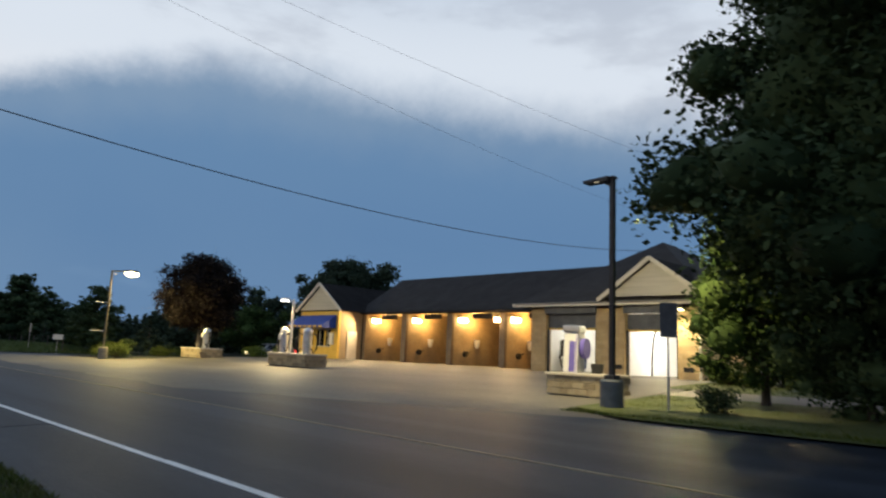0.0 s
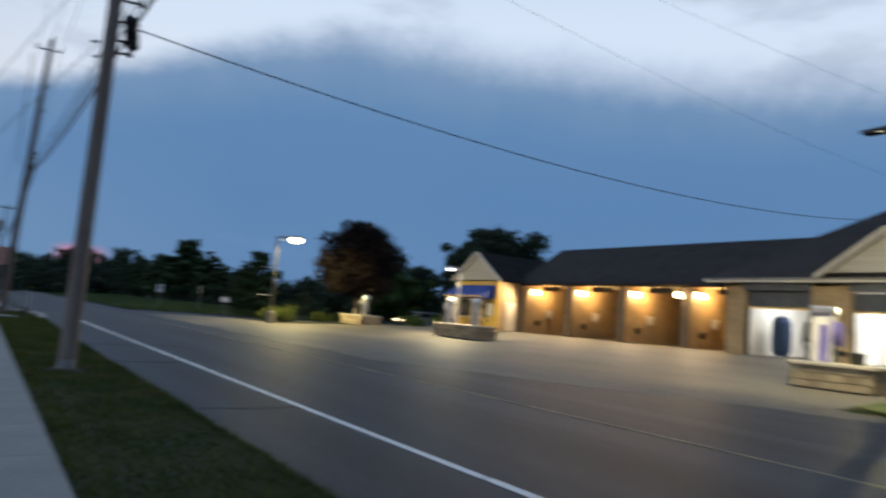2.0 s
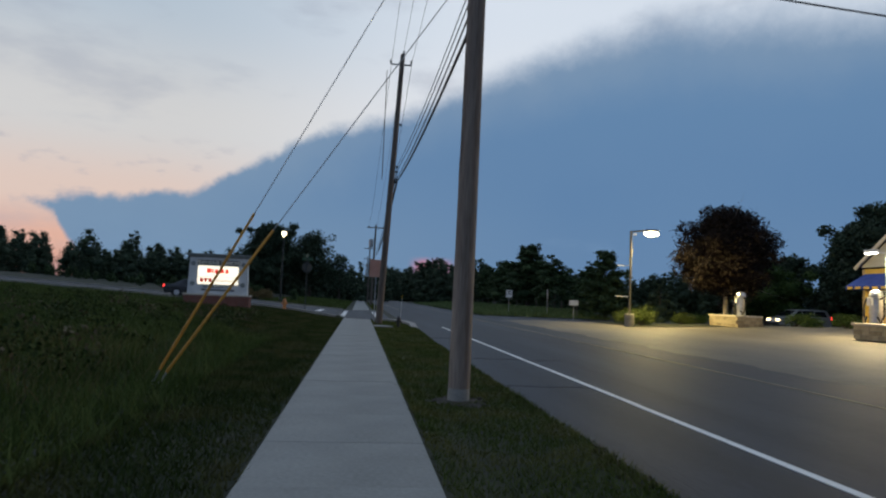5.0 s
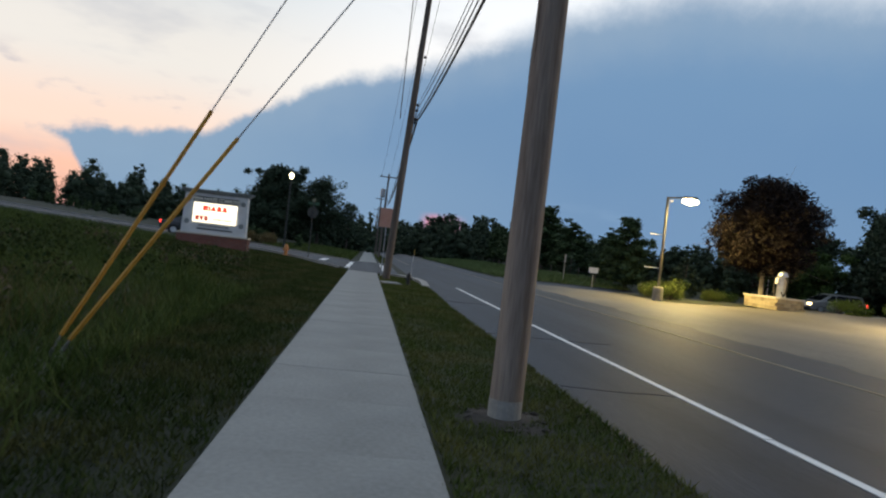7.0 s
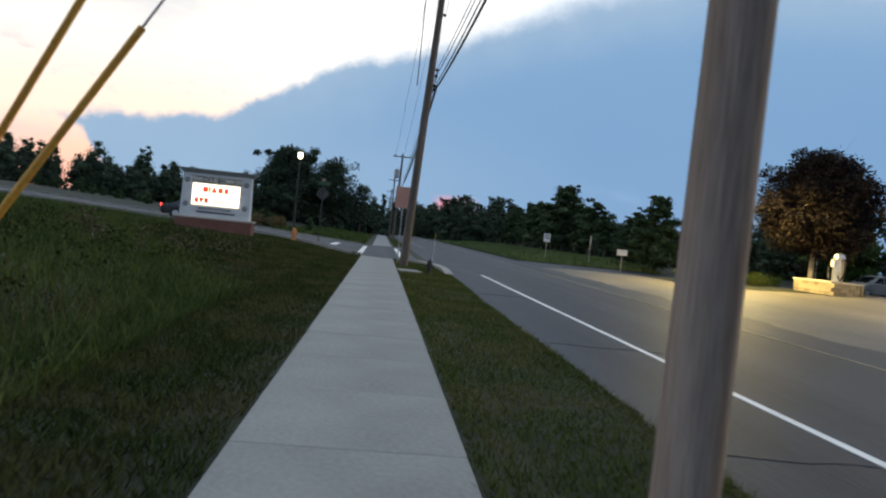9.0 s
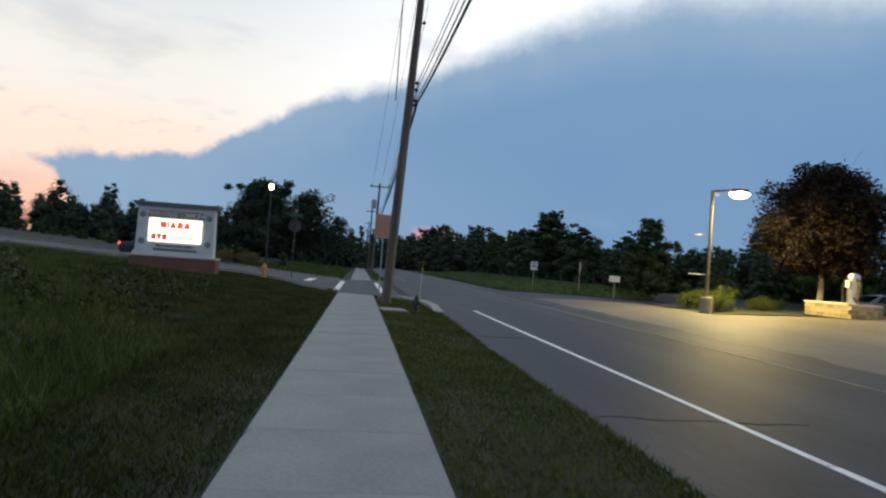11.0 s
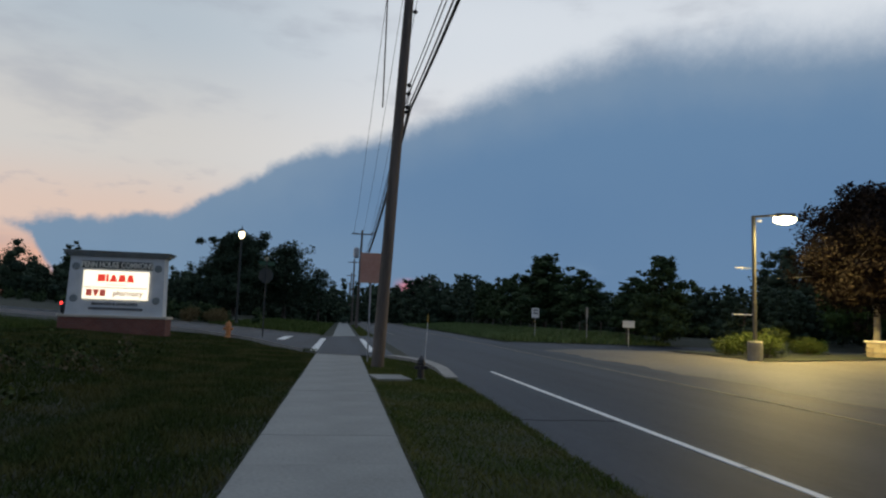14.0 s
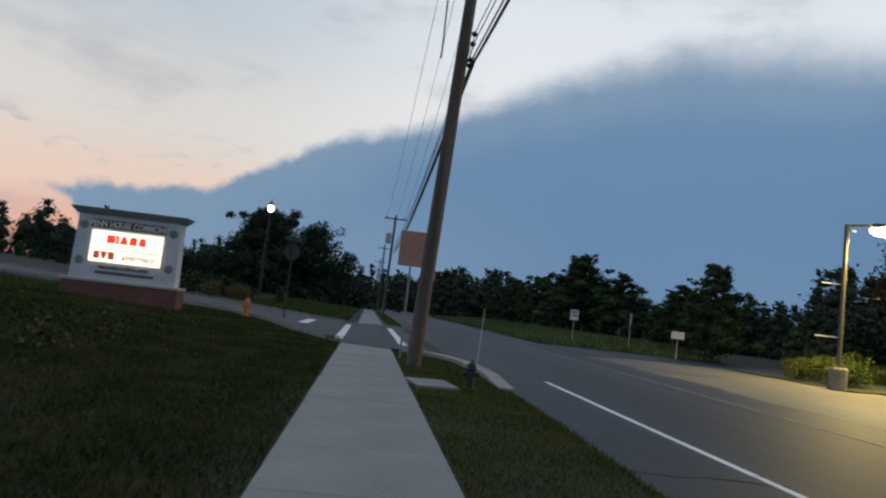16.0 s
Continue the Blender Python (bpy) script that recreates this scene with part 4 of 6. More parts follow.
def garden_lamp(x, y, hgt, label):
    z = height(x, y)
    t = thing("street_lamp", pose(x, y, z), label, "street lamp", "lamps of the commons")
    k = hgt - 0.7
    part("pole", lathe([(0.16, 0), (0.16, 0.3), (0.09, 0.4), (0.06, k)], 12), M_ORNATE, t)
    part("globe", lathe([(0.08, k + 0.05), (0.17, k + 0.18), (0.19, k + 0.36), (0.12, k + 0.56)], 14), M_GLOBE, t, "glowing lantern globe")
    part("finial", lathe([(0.24, k + 0.5), (0.12, k + 0.68), (0.04, k + 0.74), (0.02, k + 0.95)], 12), M_ORNATE, t)


garden_lamp(-71.5, -7.2, 6.8, "dark iron street lamp with lit lantern")
garden_lamp(-98, -47.5, 7.0, "far street lamp with lit lantern")


# ---- utility poles and wires ----
def utility_pole(x, y, hgt, lean, r, mat, label, band=False):
    t = thing("utility_pole", pose(x, y, land(x, y) - 0.05), label, "utility pole", "poles along the road")
    bm = bmesh.new()
    n, k = 18, 14
    loops = []
    for i in range(k + 1):
        f = i / k
        rr = r * (1 - 0.32 * f)
        loops.append([bm.verts.new((rr * math.cos(6.2832 * j / n) * (1 + 0.02 * noise.noise((j, f * 9, x))), lean * f + rr * math.sin(6.2832 * j / n) * (1 + 0.02 * noise.noise((j, f * 9, x))), hgt * f)) for j in range(n)])
    for p, q in zip(loops, loops[1:]):
        for j in range(n):
            bm.faces.new((p[j], p[(j + 1) % n], q[(j + 1) % n], q[j]))
    bm.faces.new(loops[-1])
    part("shaft", bm, mat, t, "", True)
    if band:
        part("base_band", lathe([(r * 1.012, 0.04), (r * 1.012, 0.22), (r * 1.004, 0.23)], 18), M_KERB, t, "pale scraped band at the foot")
    return t


p1 = utility_pole(-17.37, 1.55, 13.6, 0.1, 0.160, M_WOOD, "weathered wooden utility pole with guy wires on the verge", True)
p2 = utility_pole(-41.6, 1.05, 13.9, 0.60, 0.175, M_DARKWOOD, "dark wooden utility pole at the driveway corner")
p3 = utility_pole(-96.0, 1.55, 10.6, 0.2, 0.16, M_DARKWOOD, "far wooden utility pole with crossarm and transformer")
for px, hh in ((-128, 10.2), (-160, 10), (-195, 10)):
    t = utility_pole(px, 1.5, hh, 0.0, 0.16, M_DARKWOOD, "distant wooden utility pole beside the road")
    part("crossarm", B((0, 0, hh - 0.6), (0.1, 2.0, 0.12)), M_DARKWOOD, t)
p0 = utility_pole(12.0, 1.6, 13.6, 0.0, 0.168, M_WOOD, "wooden utility pole behind the start of the walk")


def insulator(parent, at, s=1.0):
    part("insulator", lathe([(0.03 * s, 0), (0.06 * s, 0.03), (0.03 * s, 0.07), (0.06 * s, 0.1), (0.03 * s, 0.14), (0.05 * s, 0.18), (0.02 * s, 0.22)], 10, at), M_GREYTEXT, parent)


for p, top, ln in ((p1, 13.6, 0.1), (p2, 13.9, 0.55)):
    arm = part("crossarm", R((0, ln - 0.55, top - 0.55), (0, ln + 0.5, top - 0.55), 0.04), M_GALV, p)
    for dy, dz in ((-0.55, -0.52), (0.5, -0.52), (0.1, 0.0)):
        insulator(p, (0, ln + dy, top + dz))
part("crossarm", B((0, 0.2, 10.2), (0.1, 2.3, 0.12)), M_DARKWOOD, p3)
for dy in (-0.9, 0, 1.0):
    insulator(p3, (0, 0.2 + dy, 10.26), 1.4)
part("transformer", lathe([(0.26, 7.6), (0.30, 7.7), (0.30, 8.55), (0.2, 8.7)], 16, (0.1, -0.32, 0)), M_GALV, p3, "grey can transformer")
# hardware on the near pole: splice case, brackets, steps
sp = part("splice_case", lathe([(0.05, -0.36), (0.13, -0.3), (0.14, 0.0), (0.13, 0.3), (0.05, 0.36)], 14), M_DARK, p1, "black cable splice case")
sp.matrix_basis = pose(-0.05, 0.42, 6.85, 14, 28, 0)
for zz, d in ((6.35, 0.30), (6.6, 0.34), (7.0, 0.36), (7.45, 0.40), (7.75, 0.45)):
    part("bracket", R((0, 0.1, zz), (0, 0.14 + d, zz + 0.03), 0.025), M_DARK, p1)
    part("clamp", lathe([(0.05, -0.05), (0.07, 0.0), (0.05, 0.07)], 8, (0, 0.12 + d, zz + 0.03)), M_DARK, p1)
case2 = part("splice_case", lathe([(0.05, -0.2), (0.13, -0.15), (0.13, 0.15), (0.05, 0.2)], 12), M_DARK, p1)
case2.matrix_basis = pose(0.1, 0.55, 8.2, 30, 40, 0)
part("drip_loop", R((0, 0.2, 7.5), (0.05, 0.48, 7.8), 0.02), M_DARK, p1)
part("guy_hook", R((0, -0.14, 6.5), (0, -0.28, 6.46), 0.03), M_GALV, p1)
part("guy_hook", R((0, -0.14, 6.2), (0, -0.22, 6.17), 0.03), M_GALV, p1)
part("conduit", R((0.0, -0.17, 7.3), (0, -0.17, 13.0), 0.02), M_DARKWOOD, p2)
for zz in (7.2, 7.35, 7.75, 8.0, 10.2):
    part("clamp", lathe([(0.04, -0.05), (0.08, 0.0), (0.04, 0.06)], 8, (0, 0.24 + 0.04 * zz, zz)), M_DARK, p2)

def pole_wear():
    """Checks split down the grain, and staples left from old notices."""
    rng = random.Random(31)
    for i in range(9):
        a, z, L = rng.uniform(1.6, 5.2), rng.uniform(0.5, 4.2), rng.uniform(0.35, 1.1)
        r = 0.160 * (1 - 0.32 * z / 13.6) + 0.0005
        bm = bmesh.new()
        for k in range(5):
            aa, bb = a + rng.uniform(-0.012, 0.012), a + rng.uniform(-0.012, 0.012)
            z0, z1 = z + L * k / 5, z + L * (k + 1) / 5
            w = 0.0035 * math.sin(math.pi * (k + 0.6) / 5.4)
            lean = 0.1 * z0 / 13.6
            rod(bm, (r * math.cos(aa), lean + r * math.sin(aa), z0), (r * math.cos(bb), lean + r * math.sin(bb), z1), w, w, 5)
        part("split", bm, M_DARK, p1)
    for i in range(14):
        a, z = rng.uniform(2.2, 4.6), rng.uniform(1.1, 2.3)
        r = 0.160 * (1 - 0.32 * z / 13.6)
        part("staple", B((r * math.cos(a), r * math.sin(a) + 0.1 * z / 13.6, z), (0.008, 0.012, 0.004), math.degrees(a)), M_GALV, p1)


pole_wear()


def pole_foot():
    rng = random.Random(7)
    bm = bmesh.new()
    for i in range(60):
        a, d = rng.uniform(0, 6.283), rng.uniform(0.16, 0.52)
        r = rng.uniform(0.012, 0.04)
        bmesh.ops.create_icosphere(bm, subdivisions=1, radius=r, matrix=pose(-17.37 + d * math.cos(a), 1.55 + d * math.sin(a), -0.085) @ Matrix.Diagonal((1, 1.2, 0.6, 1)))
    tagged(finish("loose_stones", bm, M_SOIL), "loose stones and soil round the pole foot", "stones", kind="stuff")
    bm = lathe([(0.66, -0.06), (0.50, -0.02), (0.30, 0.01), (0.12, 0.02)], 20, (-17.37, 1.55, -0.085))
    tagged(finish("soil_mound", bm, M_SOIL), "bare soil heaped round the pole foot", "soil", kind="stuff")


pole_foot()

# conductors along the poles
for ya, yb, za, zb in ((1.0, 1.1, 13.25, 13.55), (2.1, 2.15, 13.25, 13.55), (1.62, 1.7, 13.8, 14.1)):
    cable("power_line", sag((12, ya, za), (-17.3, ya, za), 0.35), 0.009, M_WIRE, "thin bare power line between poles")
    cable("power_line", sag((-17.3, ya, za), (-41.6, yb, zb), 0.3), 0.009, M_WIRE, "thin bare power line between poles")
    cable("power_line", sag((-41.6, yb, zb), (-96, 1.75 + (ya - 1.55) * 1.6, 10.45), 0.9), 0.010, M_WIRE, "thin bare power line between poles")
for i, (za, zb, rr, off) in enumerate(((6.75, 7.25, 0.040, 0.42), (7.05, 7.45, 0.022, 0.40), (7.5, 7.85, 0.016, 0.46), (7.9, 8.1, 0.014, 0.5))):
    lab = "thick black telephone cable" if i == 0 else "black overhead service cable"
    cable("telephone_cable", sag((12, 2.0, za + 0.1), (-17.3, 1.53 + off, za), 0.30), rr, M_WIRE, lab)
    cable("telephone_cable", sag((-17.3, 1.53 + off, za), (-41.6, 1.66, zb), 0.32), rr * 0.85, M_WIRE, lab)
    cable("telephone_cable", sag((-41.6, 1.66, zb), (-96, 1.9, 6.6 + 0.25 * i), 0.8), rr, M_WIRE, lab)
cable("service_drop", sag((-17.3, 2.0, 6.8), (-18.4, 37.0, 7.9), 0.92), 0.016, M_WIRE, "black service cable running to the car wash roof")
cable("service_drop", sag((-17.3, 1.7, 11.6), (-13.6, 42, 8.2), 1.0), 0.004, M_WIRE, "thin wire crossing the road to the car wash")
cable("service_drop", sag((-17.3, 1.7, 12.6), (-9.0, 48, 10.0), 1.0), 0.004, M_WIRE, "thin wire crossing the road to the car wash")


def guy(foot, top, guard, label):
    t = thing("guy_wire", pose(*foot), label, "guy wire", "guy wires of the pole")
    a, b = Vector((0, 0, 0)), Vector(top) - Vector(foot)
    d = b.normalized()
    part("wire", R(a, b, 0.008, 0.008, 6), M_GALV, t)
    part("guard", R(d * 0.25, d * guard, 0.024, 0.021, 10), M_GUARD, t, "orange-yellow plastic guard sleeve")
    part("anchor_rod", R((-0.02, -0.12, -0.3), d * 0.28, 0.016, 0.016, 8), M_GALV, t)


guy((-18.57, -3.12, -0.10), (-17.42, 1.42, 8.3), 3.1, "galvanised guy wire in a yellow guard sleeve")
guy((-18.47, -3.01, -0.11), (-17.42, 1.42, 6.4), 3.0, "galvanised guy wire in an orange guard sleeve")


# ---- monument sign of the commons ----
def lettering(name, body, size, at, material, parent, squeeze=1.0):
    cu = bpy.data.curves.new(name, "FONT")
    cu.body, cu.size, cu.extrude, cu.align_x, cu.offset = body, size, 0.012, "CENTER", 0.02 * size
    cu.materials.append(material)
    ob = new(name, cu)
    ob.parent = parent
    ob.matrix_basis = pose(*at, 90, 0, 90) @ Matrix.Diagonal((squeeze, 1, 1, 1))
    return ob


def monument_sign():
    z = height(-51.2, -8.8)
    t = thing("monument_sign", pose(-51.2, -8.75, 0.16, 0, 0, 0), "pale stucco monument sign with lit panel on red brick", "sign")
    part("brick_base", B((0, 0, 0.36), (0.9, 3.95, 0.86), 0, 0.012), M_REDBRICK, t, "dark red brick plinth")
    part("ledge", B((0, 0, 0.83), (0.98, 4.05, 0.1), 0, 0.02), M_CAP, t)
    part("body", prism([(-1.80, 0.86), (1.80, 0.86), (1.74, 3.16), (-1.74, 3.16)], "x", -0.3, 0.3), M_SIGNWALL, t, "pale grey stucco body")
    cor = part("cornice", B((0, 0, 3.27), (0.86, 3.86, 0.09), 0, 0.02), M_SIGNCAP, t)
    part("cornice_step", B((0, 0, 3.19), (0.74, 3.68, 0.09), 0, 0.02), M_SIGNCAP, cor)
    part("cap", B((0, 0, 3.345), (0.98, 4.0, 0.06), 0, 0.015), M_SIGNCAP, cor)
    # Added dark strip in place of the shade round the raised letters.
    part("letter_shade_band", B((0.312, 0, 2.84), (0.03, 2.62, 0.29), 0, 0.006), M_SIGNBACK, t)
    lettering("name_letters", "PENN HOUSE COMMONS", 0.31, (0.345, 0, 2.735), M_LETTER, t, 0.74)
    pan = part("lit_panel", B((0.33, 0, 2.05), (0.06, 2.42, 1.10), 0, 0.02), M_PANEL, t, "glowing cream tenant panel")
    part("panel_divider", B((0.365, 0, 1.95), (0.012, 2.36, 0.025)), M_GREYTEXT, pan)
    for y, w, sl in ((-0.54, 0.28, 0.0), (-0.32, 0.09, 0.0), (-0.10, 0.30, 0.11), (0.22, 0.27, 0.03), (0.53, 0.26, 0.05)):
        part("tenant_mark", prism([(y - w / 2, 2.18), (y + w / 2, 2.18), (y + w / 2 - sl, 2.46), (y - w / 2 + sl, 2.46)], "x", 0.36, 0.375), M_RED, pan, "red tenant mark")
    for y, w0, w1 in ((-0.96, 0.22, 0.20), (-0.71, 0.08, 0.24), (-0.46, 0.20, 0.21)):
        part("tenant_mark", prism([(y - w0 / 2, 1.61), (y + w0 / 2, 1.61), (y + w1 / 2, 1.87), (y - w1 / 2, 1.87)], "x", 0.36, 0.375), M_DULLRED, pan, "dull red tenant mark")
    lettering("tenant_letters", "pharmacy", 0.29, (0.365, 0.47, 1.65), M_FAINT, pan, 0.98)
    part("tenant_mark", B((0.367, 0.02, 2.06), (0.014, 0.75, 0.05)), M_PALEMARK, pan)
    lettering("credit_letters", "MANAGED & DEVELOPED", 0.155, (0.312, 0.0, 1.27), M_GREYTEXT, t, 0.94)
    part("text_bar", B((0.307, 0.05, 1.13), (0.02, 2.0, 0.10)), M_GREYTEXT, t, "small dark lettering")
    for yy, zz in ((-1.52, 2.75), (1.52, 2.75), (-1.52, 1.5), (1.52, 1.5)):
        part("rosette", R((0.30, yy, zz), (0.325, yy, zz), 0.15, 0.12, 12), M_SIGNCAP, t)


monument_sign()


# ---- street furniture ----
def hydrant(x, y, z, mat, label, rod_h=0.0, k=1.0):
    t = thing("fire_hydrant", pose(x, y, z) @ Matrix.Diagonal((k, k, k, 1)), label, "fire hydrant")
    part("barrel", lathe([(0.17, 0), (0.17, 0.05), (0.11, 0.07), (0.11, 0.48), (0.15, 0.50), (0.15, 0.54), (0.12, 0.56)], 16), mat, t)
    part("bonnet", lathe([(0.13, 0.56), (0.12, 0.64), (0.07, 0.70), (0.03, 0.72), (0.03, 0.77)], 16), mat, t)
    for a, r in ((0, 0.06), (180, 0.06), (90, 0.08)):
        d = Vector((math.sin(radians(a)), math.cos(radians(a)), 0))
        part("nozzle", R(d * 0.08 + Vector((0, 0, 0.40)), d * 0.21 + Vector((0, 0, 0.40)), r), mat, t)
    if rod_h:
        part("marker_rod", R((0.06, 0.1, 0.5), (0.1, 0.16, rod_h), 0.010, 0.010, 6), M_WHITE, t, "thin marker rod")
        part("marker_tip", R((0.097, 0.155, rod_h - 0.25), (0.1, 0.16, rod_h), 0.014, 0.014, 6), M_YELLOW, t)


hydrant(-54.6, -5.0, height(-54.6, -5.0) - 0.02, M_HYDRANT, "orange painted fire hydrant on the grass")
hydrant(-38.2, 1.85, -0.03, M_BLACKMETAL, "dark fire hydrant with a tall marker rod", 2.1, 0.7)
tagged(finish("utility_pad", box(bmesh.new(), (-38.15, 1.15, 0.0), (1.1, 0.75, 0.08), 8, 0.01), M_CONCRETE), "pale concrete utility cover in the verge", "utility cover")


def post_sign(x, y, z, top, w, h, mat, label, face="x", bars=0, turn=0.0, name="road_sign"):
    t = thing(name, pose(x, y, z, 0, 0, turn), label, "sign")
    part("post", B((-0.03, 0, top / 2 - 0.1), (0.05, 0.05, top + 0.2), 0, 0.006), M_GALV, t)
    p = part("plate", B((0.015, 0, top - h / 2), (0.012, w, h), 0, 0.004), mat, t)
    for i in range(bars):
        part("text_bar", B((0.026, 0, top - h * (0.22 + 0.3 * i)), (0.006, w * 0.6, h * 0.14)), M_GREYTEXT, p)
    return t


post_sign(-43.6, 0.85, 0, 3.28, 0.68, 0.92, M_SALMON, "road sign on a post, toned salmon for its reflected glow")
post_sign(-75.0, 15.15, -0.1, 2.55, 0.62, 0.76, M_WHITE, "white rectangular road sign with dark marks", bars=2)
post_sign(-66.5, 19.2, -0.1, 1.75, 0.8, 0.46, M_WHITE, "low white notice board on a post", turn=-12)
post_sign(-54.6, 27.5, 0.0, 3.1, 0.45, 0.6, M_WHITE, "small white arrow sign behind the planter", bars=1)
t = post_sign(-8.05, 18.45, -0.05, 3.15, 0.46, 0.98, M_GREYTEXT, "dark back of a tall parking sign on the lawn", turn=-52)
post_sign(-72.0, 18.3, -0.1, 2.7, 0.16, 0.8, M_GALV, "slim grey marker post leaning by the field")


def stop_sign(x, y):
    z = height(x, y)
    t = thing("stop_sign", pose(x, y, z, 0, 0, 20), "grey back of a stop sign with green street names", "sign")
    part("post", B((0, 0, 1.95), (0.06, 0.06, 4.0), 0, 0.008), M_SIGNBACK, t)
    bm = bmesh.new()
    bmesh.ops.create_cone(bm, cap_ends=True, segments=8, radius1=0.40, radius2=0.40, depth=0.012, matrix=pose(-0.05, 0, 3.1, 0, 90, 0) @ pose(0, 0, 0, 0, 0, 22.5))
    part("plate", bm, M_SIGNBACK, t, "dull aluminium octagon seen from behind")
    part("street_plate", B((0, 0, 3.72), (0.02, 0.8, 0.2), 0, 0.004), M_GREENSIGN, t, "green street name plate")
    part("street_plate", B((0, 0, 3.95), (0.8, 0.02, 0.2), 0, 0.004), M_GREENSIGN, t, "green street name plate")


stop_sign(-58.3, -3.9)


# ---- fence along the field ----
def field_fence():
    t = thing("wire_fence", pose(0, 0, 0.45), "low wire fence with thin posts along the field", "fence")
    xs = [-70.5 - 5 * i for i in range(14)]
    for x in xs:
        part("post", R((x, 20.8, -0.75), (x, 20.8, 1.05), 0.045), M_DARKWOOD, t)
    for zz in (0.35, 0.7, 1.05):
        part("strand", R((xs[0], 20.8, zz), (xs[-1], 20.8, zz), 0.005, 0.005, 4), M_WIRE, t)


field_fence()


# ---- vehicles ----
def vehicle(name, m, length, width, prof, roof, mat, label, glass_spans, wheel_x, wheel_r):
    """prof: lower body outline (x, z) from the nose round; roof: cabin outline (x, z)."""
    t = thing(name, m, label, "car")
    w = width / 2
    bm = bmesh.new()
    n = len(prof)
    secs = [(-w, 0.93), (-w * 0.97, 1.0), (w * 0.97, 1.0), (w, 0.93)]
    loops = [[bm.verts.new((x * (1.0 if k in (1, 2) else 0.985), y, 0.62 + (z - 0.62) * s)) for x, z in prof] for k, (y, s) in enumerate(secs)]
    for p, q in zip(loops, loops[1:]):
        for i in range(n):
            bm.faces.new((p[i], p[(i + 1) % n], q[(i + 1) % n], q[i]))
    bm.faces.new(loops[0])
    bm.faces.new(loops[-1][::-1])
    bmesh.ops.recalc_face_normals(bm, faces=bm.faces)
    part("body", bm, mat, t, "", False)
    zt, zb = max(z for _, z in roof), min(z for _, z in roof)
    bm = bmesh.new()

    def half(z):
        return w * (0.97 - 0.20 * (z - zb) / (zt - zb))
    a = [bm.verts.new((x, -half(z), z)) for x, z in roof]
    b = [bm.verts.new((x, half(z), z)) for x, z in roof]
    bm.faces.new(a)
    bm.faces.new(b[::-1])
    for i in range(len(roof)):
        j = (i + 1) % len(roof)
        bm.faces.new((a[j], a[i], b[i], b[j]))
    bmesh.ops.recalc_face_normals(bm, faces=bm.faces)
    part("cabin", bm, mat, t)
    # side glass, one pane to each opening, following the tumblehome
    for s in (-1, 1):
        for (x0, x1, u0, u1, z0, z1) in glass_spans:
            bm = bmesh.new()
            pts = [(x0, z0), (x1, z0), (u1, z1), (u0, z1)]
            f = [bm.verts.new((x, s * (half(z) + 0.012), z)) for x, z in pts]
            g = [bm.verts.new((x, s * (half(z) - 0.02), z)) for x, z in pts]
            bm.faces.new(f)
            bm.faces.new(g[::-1])
            for i in range(4):
                bm.faces.new((f[i], f[(i + 1) % 4], g[(i + 1) % 4], g[i]))
            bmesh.ops.recalc_face_normals(bm, faces=bm.faces)
            part("window", bm, M_GLASS, t)
    # windscreen and rear glass on the sloping ends of the cabin
    for (p, q, nm) in ((roof[0], roof[1], "windscreen"), (roof[-2], roof[-1], "rear_window")):
        bm = bmesh.new()
        d = Vector((q[0] - p[0], 0, q[1] - p[1]))
        nrm = Vector((-d.z, 0, d.x)).normalized()
        if (nrm.x > 0) != (nm == "rear_window"):
            nrm = -nrm
        c = []
        for f in (0.1, 0.92):
            pt = Vector((p[0], 0, p[1])) + d * f
            hw = half(pt.z) - 0.09
            c.append((pt + nrm * 0.014 + Vector((0, -hw, 0)), pt + nrm * 0.014 + Vector((0, hw, 0))))
        bm.faces.new([bm.verts.new(v) for v in (c[0][0], c[0][1], c[1][1], c[1][0])])
        bmesh.ops.solidify(bm, geom=bm.faces[:], thickness=0.01)
        part(nm, bm, M_GLASS, t)
    for x in wheel_x:
        for s in (-1, 1):
            y = s * (w - 0.11)
            wh = part("wheel", R((x, y - 0.11, wheel_r), (x, y + 0.11, wheel_r), wheel_r, wheel_r, 22), M_TYRE, t)
            part("rim", R((x, y + s * 0.10, wheel_r), (x, y + s * 0.125, wheel_r), wheel_r * 0.66, wheel_r * 0.58, 16), M_STEEL, wh)
            part("wheel_arch", R((x, y - 0.02, wheel_r + 0.02), (x, y + s * 0.095, wheel_r + 0.02), wheel_r * 1.17, wheel_r * 1.17, 22), M_DARK, t)
    nose, tail = min(x for x, _ in prof), max(x for x, _ in prof)
    for s in (-1, 1):
        part("headlight", B((nose + 0.07, s * (w - 0.24), 0.76), (0.22, 0.44, 0.17), 0, 0.03), M_HEADLIGHT, t, "lit headlight")
        part("tail_light", B((tail - 0.035, s * (w - 0.10), 1.0 if zt > 1.6 else 0.85), (0.12, 0.2, 0.32 if zt > 1.6 else 0.18), 0, 0.02), M_TAIL, t, "lit red tail light")
        part("mirror", B((roof[0][0] + 0.45, s * (w + 0.08), 1.08), (0.14, 0.18, 0.14), 0, 0.03), mat, t)
        for x in (glass_spans[0][1] - 0.1, glass_spans[1][1] - 0.1):
            part("door_handle", B((x, s * (w + 0.005), 0.96), (0.16, 0.03, 0.04), 0, 0.01), mat, t)
    part("bumper", B((nose + 0.02, 0, 0.42), (0.14, width - 0.25, 0.22), 0, 0.04), M_DARK, t)
    part("number_plate", B((tail + 0.01, 0, 0.72), (0.02, 0.32, 0.16)), M_WHITE, t)
    return t


